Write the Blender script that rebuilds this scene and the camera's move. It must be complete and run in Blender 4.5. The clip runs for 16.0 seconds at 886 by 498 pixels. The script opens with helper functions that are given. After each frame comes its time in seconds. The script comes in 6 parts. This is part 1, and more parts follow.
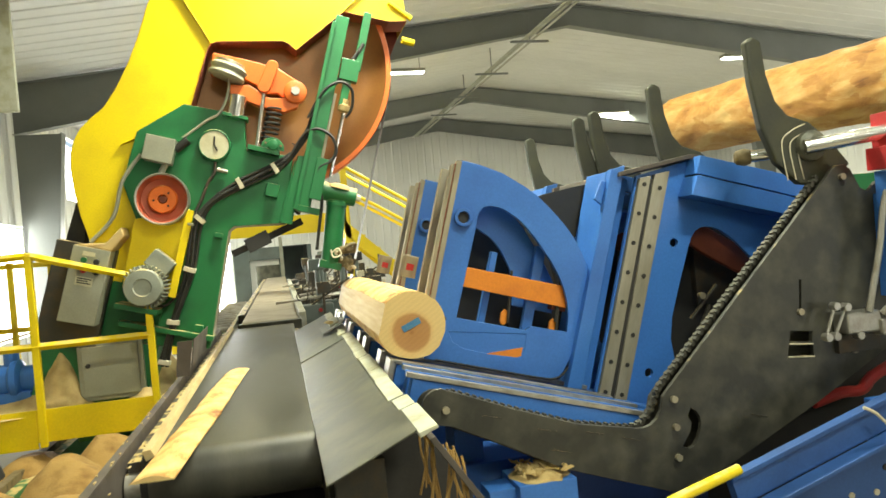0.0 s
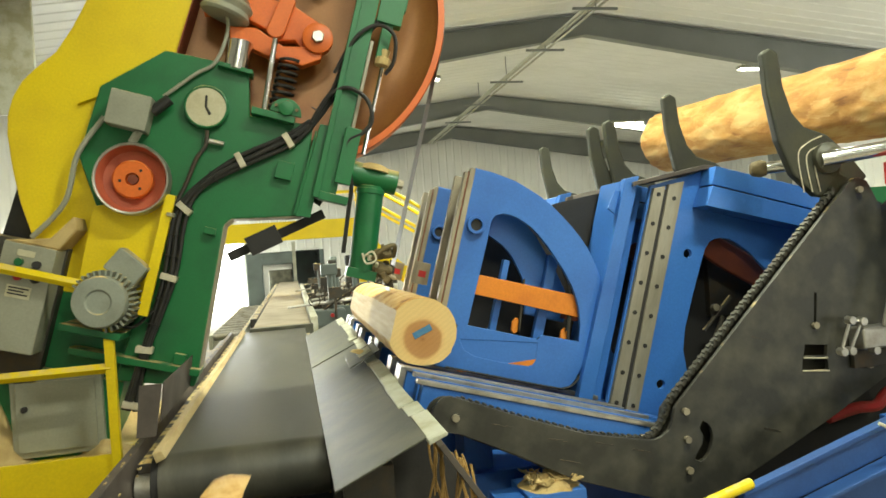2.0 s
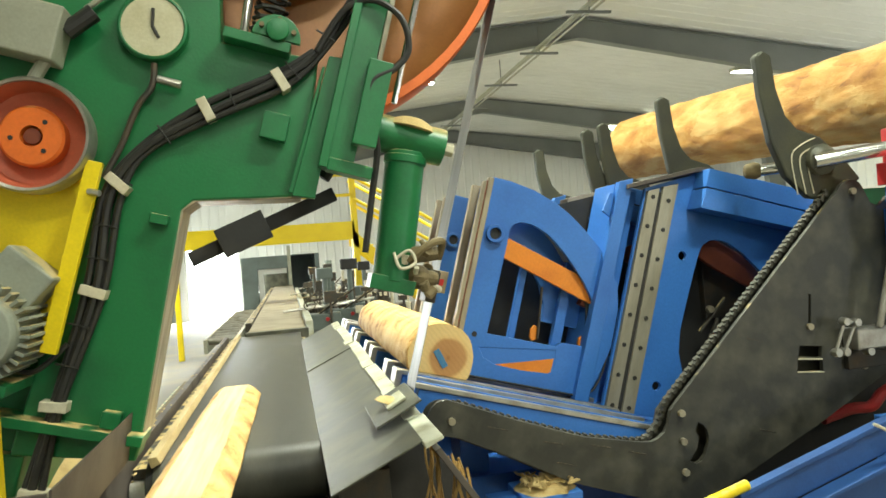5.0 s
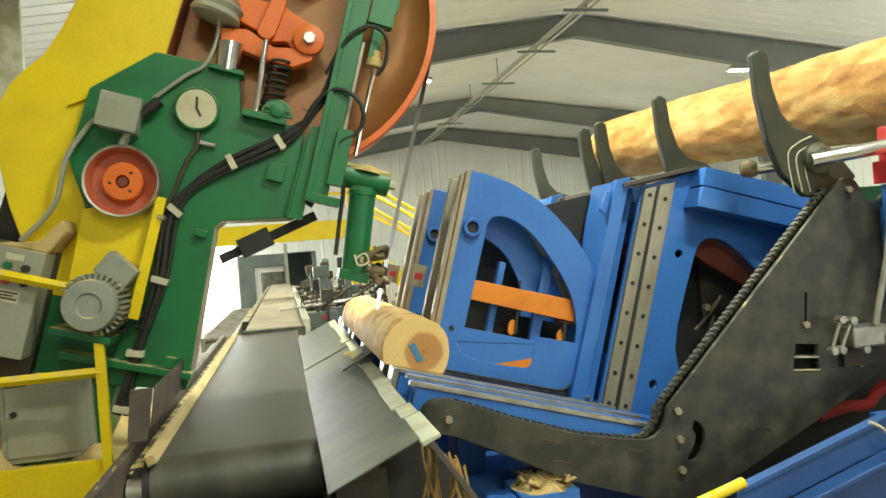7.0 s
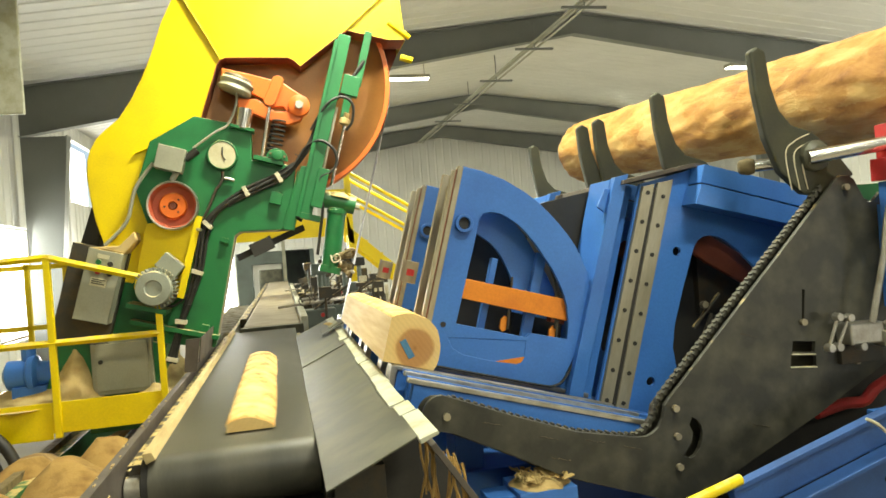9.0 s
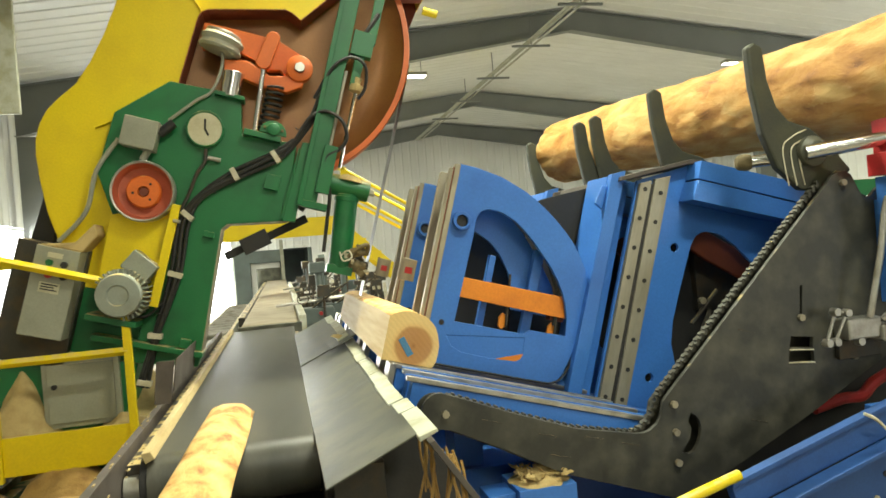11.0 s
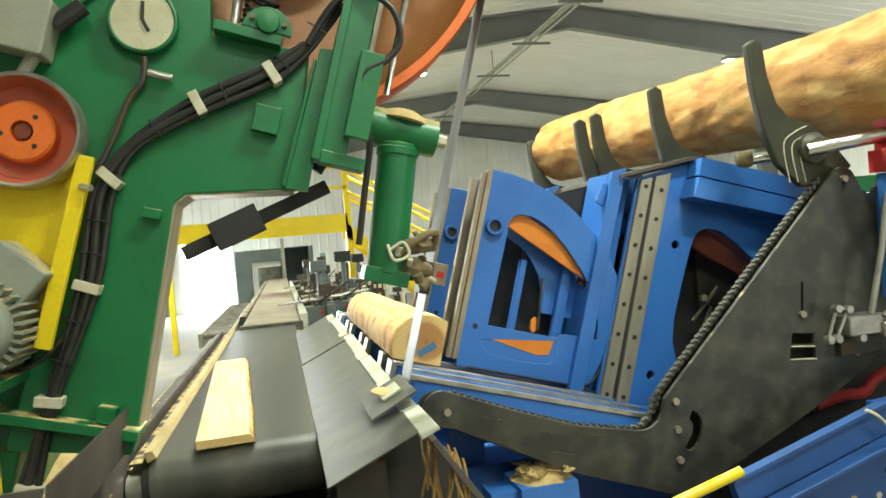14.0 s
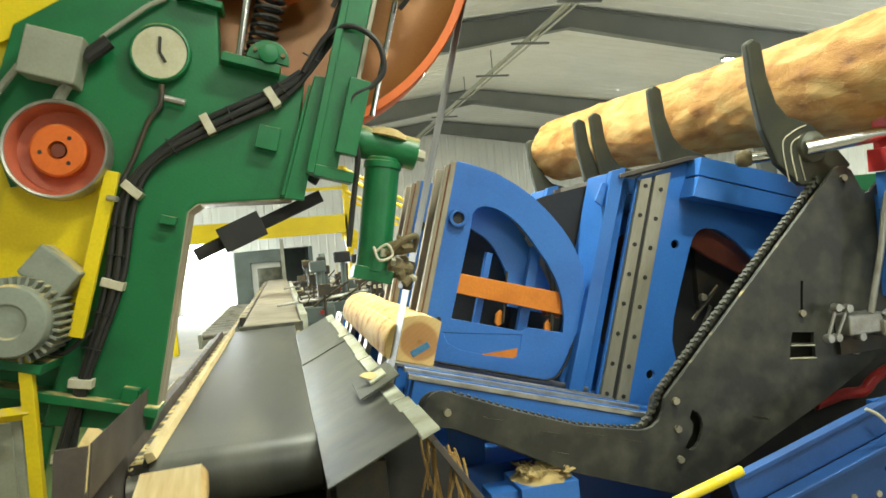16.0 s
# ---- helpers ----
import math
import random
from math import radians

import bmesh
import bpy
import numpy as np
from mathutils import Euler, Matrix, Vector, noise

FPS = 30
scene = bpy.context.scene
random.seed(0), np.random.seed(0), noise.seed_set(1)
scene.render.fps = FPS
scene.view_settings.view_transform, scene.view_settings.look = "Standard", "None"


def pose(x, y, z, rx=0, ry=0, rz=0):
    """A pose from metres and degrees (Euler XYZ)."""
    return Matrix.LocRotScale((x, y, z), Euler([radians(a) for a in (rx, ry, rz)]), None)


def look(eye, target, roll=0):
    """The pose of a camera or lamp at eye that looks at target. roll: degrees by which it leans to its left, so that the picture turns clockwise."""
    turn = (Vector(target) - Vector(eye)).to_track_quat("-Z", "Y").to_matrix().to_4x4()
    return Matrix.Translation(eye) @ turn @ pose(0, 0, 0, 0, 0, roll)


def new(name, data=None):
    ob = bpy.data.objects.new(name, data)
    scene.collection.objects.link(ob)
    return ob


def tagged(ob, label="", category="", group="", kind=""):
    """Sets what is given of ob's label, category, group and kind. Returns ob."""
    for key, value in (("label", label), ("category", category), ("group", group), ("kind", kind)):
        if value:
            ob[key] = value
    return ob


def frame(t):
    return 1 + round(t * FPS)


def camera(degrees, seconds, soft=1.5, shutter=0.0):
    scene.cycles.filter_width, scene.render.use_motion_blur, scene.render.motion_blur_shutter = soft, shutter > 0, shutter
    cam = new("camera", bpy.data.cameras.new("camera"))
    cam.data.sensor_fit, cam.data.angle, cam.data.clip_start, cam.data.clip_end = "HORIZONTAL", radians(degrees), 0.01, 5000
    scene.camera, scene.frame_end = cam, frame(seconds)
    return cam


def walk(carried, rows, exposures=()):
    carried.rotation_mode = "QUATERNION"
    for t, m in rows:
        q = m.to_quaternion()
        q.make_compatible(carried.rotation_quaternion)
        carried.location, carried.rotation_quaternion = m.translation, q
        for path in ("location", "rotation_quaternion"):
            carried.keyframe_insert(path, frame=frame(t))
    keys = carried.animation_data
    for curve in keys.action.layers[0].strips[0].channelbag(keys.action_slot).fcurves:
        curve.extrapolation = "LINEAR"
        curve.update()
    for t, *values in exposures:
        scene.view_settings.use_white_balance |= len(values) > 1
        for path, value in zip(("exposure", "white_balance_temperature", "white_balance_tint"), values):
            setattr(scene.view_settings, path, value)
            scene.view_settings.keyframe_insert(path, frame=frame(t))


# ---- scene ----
TILT = 16.5                       # the mill leans over by this much
BASE = pose(0, 0, 1.7, 0, TILT, 0)  # the mill's leaning frame: u to the right, y along, v up

cam = camera(64, 16.0, soft=1.6, shutter=0.5)
walk(cam, [(t, pose(0, 0, 1.7, a, b, c)) for t, a, b, c in (
    (0.0, 89.412, 5.0, -13.065), (0.5, 89.679, 4.844, -13.003), (1.0, 89.861, 4.668, -12.896), (1.5, 89.949, 4.263, -12.647),
    (2.0, 90.067, 4.103, -12.056), (2.5, 90.212, 4.259, -11.977), (3.0, 90.311, 4.107, -12.059), (3.5, 90.37, 4.348, -12.143),
    (4.0, 90.364, 4.445, -12.273), (6.5, 90.189, 4.256, -12.647), (7.0, 90.14, 4.367, -12.683), (7.5, 89.996, 4.499, -12.688),
    (8.0, 89.938, 4.519, -12.802), (8.5, 89.961, 4.412, -12.793), (9.0, 89.924, 4.373, -12.844), (11.5, 89.686, 4.743, -13.026),
    (12.0, 89.663, 4.69, -13.043), (12.5, 89.655, 4.614, -13.02), (13.0, 89.627, 4.558, -12.953), (13.5, 89.605, 4.799, -12.944),
    (14.0, 89.573, 4.94, -12.937), (14.5, 89.575, 4.888, -12.96), (15.0, 89.635, 4.883, -12.93), (15.5, 89.584, 5.092, -12.941),
    (16.0, 89.581, 5.113, -12.972))],
    [(0, 0.2, 6850, 9), (2, 0.32, 6750, 8), (3.4, 0.34, 6450, 8), (4.0, 0.12, 6450, 6), (5.2, 0.28, 6450, 8), (6.5, 0.34, 6550, 7), (8, 0.36, 6850, 7), (9, 0.18, 7100, 10),
     (10.5, 0.17, 6900, 10), (12, 0.2, 6550, 7), (13, 0.28, 6450, 8), (14, 0.27, 6300, 7), (16, 0.27, 6300, 7)])

# ---- light ----
world = bpy.data.worlds.new("world")
scene.world = world
world.use_nodes = True
wn = world.node_tree
sky = wn.nodes.new("ShaderNodeTexSky")
sky.sky_type, sky.sun_disc, sky.sun_elevation, sky.sun_rotation = "NISHITA", False, radians(35), radians(-70)
wn.links.new(sky.outputs[0], wn.nodes["Background"].inputs[0])
wn.nodes["Background"].inputs[1].default_value = 0.12


def area(name, at, target, sx, sy, watts, color=(0.95, 1, 0.83)):
    lamp = bpy.data.lights.new(name, "AREA")
    lamp.shape, lamp.size, lamp.size_y, lamp.energy, lamp.color = "RECTANGLE", sx, sy, watts, color
    ob = new(name, lamp)
    ob.matrix_world = look(at, target)
    return ob


# ---- materials ----
def material(name, color, rough=0.5, metal=0.0, second=None, scale=6.0, mix=(0.45, 0.7), dust=None, dust_amount=0.0,
             bump=0.15, fine=90.0, spread=0.0, coords="Object", stretch=(1, 1, 1), coat=0.0):
    """A surface with stains at a large scale, fine grain, dust on what faces up, and a little relief."""
    m = bpy.data.materials.new(name)
    m.use_nodes = True
    nt = m.node_tree
    n, l = nt.nodes, nt.links
    b = n["Principled BSDF"]
    tc = n.new("ShaderNodeTexCoord")
    mp = n.new("ShaderNodeMapping")
    mp.inputs["Scale"].default_value = stretch
    l.new(tc.outputs[coords], mp.inputs[0])
    big = n.new("ShaderNodeTexNoise")
    big.inputs["Scale"].default_value, big.inputs["Detail"].default_value = scale, 6
    l.new(mp.outputs[0], big.inputs["Vector"])
    small = n.new("ShaderNodeTexNoise")
    small.inputs["Scale"].default_value, small.inputs["Detail"].default_value = fine, 3
    l.new(mp.outputs[0], small.inputs["Vector"])
    ramp = n.new("ShaderNodeMapRange")
    ramp.inputs[1].default_value, ramp.inputs[2].default_value = mix
    l.new(big.outputs[0], ramp.inputs[0])
    c1 = n.new("ShaderNodeMix")
    c1.data_type = "RGBA"
    second = second or tuple(v * 0.72 for v in color)
    c1.inputs[6].default_value, c1.inputs[7].default_value = (*color, 1), (*second, 1)
    l.new(ramp.outputs[0], c1.inputs[0])
    c2 = n.new("ShaderNodeMix")
    c2.data_type, c2.blend_type = "RGBA", "MULTIPLY"
    c2.inputs[0].default_value = 0.25
    l.new(c1.outputs[2], c2.inputs[6])
    l.new(small.outputs[0], c2.inputs[7])
    out = c2.outputs[2]
    if spread:
        info = n.new("ShaderNodeObjectInfo")
        hsv = n.new("ShaderNodeHueSaturation")
        mr = n.new("ShaderNodeMapRange")
        mr.inputs[3].default_value, mr.inputs[4].default_value = 1 - spread, 1 + spread
        l.new(info.outputs["Random"], mr.inputs[0])
        l.new(mr.outputs[0], hsv.inputs["Value"])
        l.new(out, hsv.inputs["Color"])
        out = hsv.outputs[0]
    if dust:
        geo = n.new("ShaderNodeNewGeometry")
        sep = n.new("ShaderNodeSeparateXYZ")
        l.new(geo.outputs["Normal"], sep.inputs[0])
        up = n.new("ShaderNodeMapRange")
        up.inputs[1].default_value, up.inputs[2].default_value = 0.35, 0.95
        l.new(sep.outputs[2], up.inputs[0])
        mul = n.new("ShaderNodeMath")
        mul.operation = "MULTIPLY"
        l.new(up.outputs[0], mul.inputs[0])
        dr = n.new("ShaderNodeMapRange")
        dr.inputs[1].default_value, dr.inputs[2].default_value = 0.62 - dust_amount * 0.4, 0.75 - dust_amount * 0.4
        dn = n.new("ShaderNodeTexNoise")
        dn.inputs["Scale"].default_value, dn.inputs["Detail"].default_value = 14, 8
        l.new(tc.outputs["Object"], dn.inputs["Vector"])
        l.new(dn.outputs[0], dr.inputs[0])
        l.new(dr.outputs[0], mul.inputs[1])
        c3 = n.new("ShaderNodeMix")
        c3.data_type = "RGBA"
        c3.inputs[7].default_value = (*dust, 1)
        l.new(mul.outputs[0], c3.inputs[0])
        l.new(out, c3.inputs[6])
        out = c3.outputs[2]
    l.new(out, b.inputs["Base Color"])
    rr = n.new("ShaderNodeMapRange")
    rr.inputs[3].default_value, rr.inputs[4].default_value = max(0.05, rough - 0.12), min(1, rough + 0.15)
    l.new(big.outputs[0], rr.inputs[0])
    l.new(rr.outputs[0], b.inputs["Roughness"])
    b.inputs["Metallic"].default_value = metal
    b.inputs["Coat Weight"].default_value = coat
    bp = n.new("ShaderNodeBump")
    bp.inputs["Strength"].default_value, bp.inputs["Distance"].default_value = bump, 0.004
    l.new(small.outputs[0], bp.inputs["Height"])
    l.new(bp.outputs[0], b.inputs["Normal"])
    return m


def glow(name, color, strength):
    m = bpy.data.materials.new(name)
    m.use_nodes = True
    b = m.node_tree.nodes["Principled BSDF"]
    b.inputs["Base Color"].default_value = (0.8, 0.8, 0.8, 1)
    b.inputs["Emission Color"].default_value = (*color, 1)
    b.inputs["Emission Strength"].default_value = strength
    return m


DUST = (0.62, 0.47, 0.2)
BLUE = material("blue_paint", (0.045, 0.185, 0.58), 0.4, second=(0.03, 0.125, 0.44), scale=2.2, mix=(0.48, 0.75))
# The machine blue, darkened to put shade on the low sloping beam.
SHADEBLUE = material("shaded_blue_paint", (0.024, 0.092, 0.3), 0.5, second=(0.016, 0.06, 0.2), scale=3)
# Darker blue on the knee's side, back and foot, and under the bed.
DEEP = material("deep_blue", (0.02, 0.06, 0.26), 0.5, second=(0.012, 0.03, 0.12), scale=3, dust=DUST, dust_amount=0.3)
GREEN = material("green_paint", (0.010, 0.165, 0.048), 0.4, second=(0.007, 0.105, 0.032), scale=3, dust=DUST, dust_amount=0.55)
YELLOW = material("yellow_paint", (0.88, 0.66, 0.004), 0.42, second=(0.78, 0.56, 0.004), scale=2.5, dust=DUST, dust_amount=0.4)
ORANGE = material("orange_paint", (0.78, 0.16, 0.018), 0.45, second=(0.62, 0.12, 0.015), scale=4, dust=DUST, dust_amount=0.3)
AMBER = material("amber_paint", (0.80, 0.25, 0.018), 0.45, second=(0.6, 0.16, 0.015), scale=5, mix=(0.5, 0.75))
RUST = material("rust_red_paint", (0.24, 0.05, 0.018), 0.6, second=(0.14, 0.03, 0.012), scale=3)
WHEEL = material("wheel_face_paint", (0.3, 0.125, 0.03), 0.36, 0.25, second=(0.2, 0.05, 0.014), scale=1.2, bump=0.04)
PALERED = material("faded_red_paint", (0.56, 0.13, 0.06), 0.55, second=(0.42, 0.09, 0.04), scale=5)
BLACK = material("black_plate_paint", (0.032, 0.031, 0.024), 0.45, second=(0.085, 0.08, 0.058), scale=7, mix=(0.42, 0.72), dust=DUST, dust_amount=0.12, bump=0.2, fine=45)
STEEL = material("worn_steel", (0.55, 0.53, 0.48), 0.35, 0.85, second=(0.35, 0.32, 0.26), scale=9, bump=0.1)
BLADE = material("blade_steel", (0.27, 0.27, 0.26), 0.5, 0.6, second=(0.21, 0.205, 0.2), scale=2, stretch=(1, 8, 1), bump=0.03)
IRON = material("dark_iron", (0.06, 0.055, 0.045), 0.55, 0.4, second=(0.1, 0.07, 0.04), scale=12, dust=DUST, dust_amount=0.4)
GRIME = material("oily_grime", (0.2, 0.15, 0.07), 0.8, second=(0.1, 0.075, 0.035), scale=18, bump=0.8, fine=60)
CHAIN = material("chain_steel", (0.095, 0.09, 0.068), 0.5, 0.35, second=(0.045, 0.042, 0.032), scale=30)
RAIL = material("dull_rail_steel", (0.38, 0.35, 0.27), 0.5, 0.35, second=(0.28, 0.25, 0.18), scale=10, stretch=(1, 1, 0.2))
HORN = material("horn_iron", (0.045, 0.047, 0.035), 0.55, 0.2, second=(0.075, 0.075, 0.04), scale=5, bump=0.25)
WEAR = material("wear_strip", (0.42, 0.37, 0.26), 0.5, 0.5, second=(0.25, 0.21, 0.15), scale=14, stretch=(1, 1, 0.25))
RUBBER = material("belt_rubber", (0.044, 0.042, 0.032), 0.44, second=(0.1, 0.093, 0.07), scale=1.6, stretch=(3, 0.6, 1), mix=(0.4, 0.7), bump=0.1, fine=40)
FARBELT = material("dusty_belt", (0.38, 0.31, 0.2), 0.7, second=(0.28, 0.23, 0.15), scale=3)
CHUTE = material("chute_plate", (0.066, 0.067, 0.049), 0.48, 0.15, second=(0.135, 0.132, 0.092), scale=5, mix=(0.4, 0.64), stretch=(1, 1.5, 1))
CABLE = material("black_cable", (0.018, 0.017, 0.015), 0.5, second=(0.03, 0.028, 0.02), scale=30)
GREY = material("grey_enamel", (0.34, 0.34, 0.26), 0.5, second=(0.28, 0.28, 0.21), scale=4, dust=DUST, dust_amount=0.45)
MOTOR = material("motor_grey", (0.30, 0.32, 0.26), 0.55, second=(0.24, 0.25, 0.2), scale=8, dust=DUST, dust_amount=0.5)
CREAM = material("dial_face", (0.6, 0.56, 0.38), 0.4, second=(0.5, 0.45, 0.28), scale=10)
CLAMP = material("pale_clamp", (0.62, 0.57, 0.42), 0.6, second=(0.5, 0.44, 0.3), scale=20)
LINER = material("white_plastic_strip", (0.55, 0.56, 0.45), 0.5, second=(0.42, 0.4, 0.26), scale=9, mix=(0.4, 0.65))
TIMBER = material("raw_timber", (0.55, 0.42, 0.2), 0.75, second=(0.42, 0.3, 0.13), scale=8, stretch=(3, 0.4, 3), bump=0.3)
SAWDUST = material("sawdust", (0.62, 0.46, 0.2), 0.95, second=(0.5, 0.35, 0.14), scale=12, bump=0.9, fine=160)
WHITE = material("white_liner", (0.74, 0.74, 0.70), 0.5, second=(0.66, 0.66, 0.62), scale=0.6, bump=0.04)
RAFTER = material("grey_rafter", (0.19, 0.2, 0.185), 0.55, second=(0.16, 0.17, 0.155), scale=1.0)
CONCRETE = material("dusty_concrete", (0.26, 0.24, 0.2), 0.85, second=(0.36, 0.3, 0.2), scale=1.3, bump=0.4)
SLATE = material("slate_green_steel", (0.12, 0.15, 0.14), 0.5, second=(0.09, 0.11, 0.1), scale=2)
REDPAINT = material("red_paint", (0.5, 0.03, 0.03), 0.4, scale=5)
BLUEMARK = material("blue_crayon", (0.06, 0.2, 0.36), 0.8, second=(0.1, 0.24, 0.34), scale=40, bump=0.3)
BROWNIRON = material("brown_steel", (0.11, 0.09, 0.075), 0.6, 0.1, second=(0.075, 0.06, 0.05), scale=5)
# Sawdust colour browned for the shade under the saw; bark strips use it too.
SHADEDUST = material("shaded_sawdust", (0.4, 0.24, 0.07), 0.95, second=(0.24, 0.13, 0.035), scale=9, bump=0.9, fine=120)
# Near black for dark iron, and for sheets standing in for shade.
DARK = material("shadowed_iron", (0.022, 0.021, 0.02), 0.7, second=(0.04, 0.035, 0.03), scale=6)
CHROME = material("chrome_rod", (0.8, 0.79, 0.76), 0.15, 1.0, second=(0.7, 0.69, 0.66), scale=20, bump=0.02)
LAMPGLOW = glow("lamp_tube", (1, 0.98, 0.92), 14)
DAYGLOW = glow("bright_daylight", (0.95, 0.98, 1.0), 5.0)


# ---- mesh helpers ----
OFF = {}


def thing(name, label, category, at=(0, 0, 0), group="", tilted=True, kind=""):
    """An Empty at a point of the mill's frame (or of the world), to hold the parts of one thing."""
    ob = new(name)
    ob.empty_display_size = 0.1
    at = Vector(at)
    ob.matrix_basis = (BASE if tilted else Matrix.Identity(4)) @ Matrix.Translation(at)
    OFF[ob.name] = at
    return tagged(ob, label, category, group, kind)


def part(name, bm, mat, parent=None, label="", bevel=0.003, smooth=False, matrix=None):
    """One mesh object from bm. Parts of a thing are modelled in the frame in which the thing stands."""
    me = bpy.data.meshes.new(name)
    root = parent.parent if parent is not None and parent.parent is not None else parent
    if root is not None and root.name in OFF:
        bmesh.ops.translate(bm, verts=bm.verts, vec=-OFF[root.name])
    bmesh.ops.recalc_face_normals(bm, faces=bm.faces)
    bm.to_mesh(me)
    bm.free()
    for mt in (mat if isinstance(mat, (list, tuple)) else [mat]):
        me.materials.append(mt)
    if smooth:
        me.polygons.foreach_set("use_smooth", [True] * len(me.polygons))
        me.set_sharp_from_angle(angle=radians(38))
    ob = new(name, me)
    if parent is not None:
        ob.parent = parent
    if matrix is not None:
        ob.matrix_basis = matrix
    if label:
        ob["label"] = label
    if bevel:
        md = ob.modifiers.new("bevel", "BEVEL")
        md.width, md.segments, md.limit_method, md.angle_limit = bevel, 2, "ANGLE", radians(40)
    return ob


def single(name, bm, mat, label, category, kind="", group="", tilted=False, bevel=0.003, smooth=False):
    ob = part(name, bm, mat, None, label, bevel, smooth, BASE if tilted else None)
    return tagged(ob, label, category, group, kind)


def box(bm, x0, x1, y0, y1, z0, z1, m=None):
    r = bmesh.ops.create_cube(bm, size=1)["verts"]
    for v in r:
        v.co = Vector((x0 + (v.co.x + 0.5) * (x1 - x0), y0 + (v.co.y + 0.5) * (y1 - y0), z0 + (v.co.z + 0.5) * (z1 - z0)))
        if m is not None:
            v.co = m @ v.co
    return bm


def B():
    return bmesh.new()


def bx(*a, **k):
    return box(bmesh.new(), *a, **k)


def plate(bm, outer, y0, y1, holes=()):
    """A flat plate in the x-z plane with holes, extruded along y."""
    edges = []
    for loop in (outer, *holes):
        vs = [bm.verts.new((p[0], y0, p[1])) for p in loop]
        edges += [bm.edges.new((vs[i], vs[(i + 1) % len(vs)])) for i in range(len(vs))]
    if holes:
        faces = [g for g in bmesh.ops.triangle_fill(bm, edges=edges, use_beauty=True, use_dissolve=True)["geom"] if isinstance(g, bmesh.types.BMFace)]
    else:
        faces = bmesh.ops.contextual_create(bm, geom=edges)["faces"]
    ext = bmesh.ops.extrude_face_region(bm, geom=faces)["geom"]
    bmesh.ops.translate(bm, verts=[g for g in ext if isinstance(g, bmesh.types.BMVert)], vec=(0, y1 - y0, 0))
    return bm


def rod(bm, a, b, r, seg=14, r2=None):
    a, b = Vector(a), Vector(b)
    d = b - a
    m = Matrix.Translation((a + b) / 2) @ d.to_track_quat("Z", "Y").to_matrix().to_4x4()
    bmesh.ops.create_cone(bm, cap_ends=True, segments=seg, radius1=r, radius2=r if r2 is None else r2, depth=d.length, matrix=m)
    return bm


def ring(bm, c, axis, profile, seg=32, hollow=False):
    """A turned body: profile of (radius, height along axis) spun round axis at c. hollow: a closed hoop with no end faces."""
    q = Vector(axis).to_track_quat("Z", "Y").to_matrix().to_4x4()
    m = Matrix.Translation(c) @ q
    rows = []
    for r, h in profile:
        rows.append([bm.verts.new(m @ Vector((r * math.cos(2 * math.pi * i / seg), r * math.sin(2 * math.pi * i / seg), h))) for i in range(seg)])
    for a, b in zip(rows, rows[1:]):
        for i in range(seg):
            bm.faces.new((a[i], a[(i + 1) % seg], b[(i + 1) % seg], b[i]))
    if hollow:
        a, b = rows[-1], rows[0]
        for i in range(seg):
            bm.faces.new((a[i], a[(i + 1) % seg], b[(i + 1) % seg], b[i]))
    else:
        for row in (rows[0], rows[-1]):
            bm.faces.new(row)
    return bm


def smooth_path(points, n=6):
    pts = [Vector(p) for p in points]
    out = []
    for i in range(len(pts) - 1):
        p0, p1, p2, p3 = pts[max(i - 1, 0)], pts[i], pts[i + 1], pts[min(i + 2, len(pts) - 1)]
        for k in range(n):
            s = k / n
            out.append(0.5 * (2 * p1 + (p2 - p0) * s + (2 * p0 - 5 * p1 + 4 * p2 - p3) * s * s + (3 * p1 - p0 - 3 * p2 + p3) * s ** 3))
    return out + [pts[-1]]


def pipe(bm, points, r, seg=8, n=6):
    pts = smooth_path(points, n) if n > 1 else [Vector(p) for p in points]
    rows = []
    for i, p in enumerate(pts):
        d = (pts[min(i + 1, len(pts) - 1)] - pts[max(i - 1, 0)]).normalized()
        s = d.cross(Vector((0, 1, 0.01))).normalized()
        t = d.cross(s)
        rows.append([bm.verts.new(p + r * (math.cos(2 * math.pi * k / seg) * s + math.sin(2 * math.pi * k / seg) * t)) for k in range(seg)])
    for a, b in zip(rows, rows[1:]):
        for i in range(seg):
            bm.faces.new((a[i], a[(i + 1) % seg], b[(i + 1) % seg], b[i]))
    bm.faces.new(rows[0])
    bm.faces.new(rows[-1])
    return bm


def arc(cx, cz, r, a0, a1, n=10):
    return [(cx + r * math.cos(radians(a0 + (a1 - a0) * i / n)), cz + r * math.sin(radians(a0 + (a1 - a0) * i / n))) for i in range(n + 1)]


def circle(cx, cz, r, n=16):
    return arc(cx, cz, r, 0, 360 - 360 / n, n - 1)


def bolt_head(parent, u, y, v, r=0.014, mat=None):
    return part("bolt", rod(B(), (u, y, v), (u, y - 0.018, v), r, 8), mat or STEEL, parent, bevel=0)


# ---- the hall ----
RIDGE_X, RIDGE_Z, SLOPE = 6.1, 6.3, math.tan(radians(7))
WEST, EAST, NORTH, SOUTH = -4.3, 16.5, 26.0, -9.0


def roof_z(x):
    return RIDGE_Z - abs(x - RIDGE_X) * SLOPE


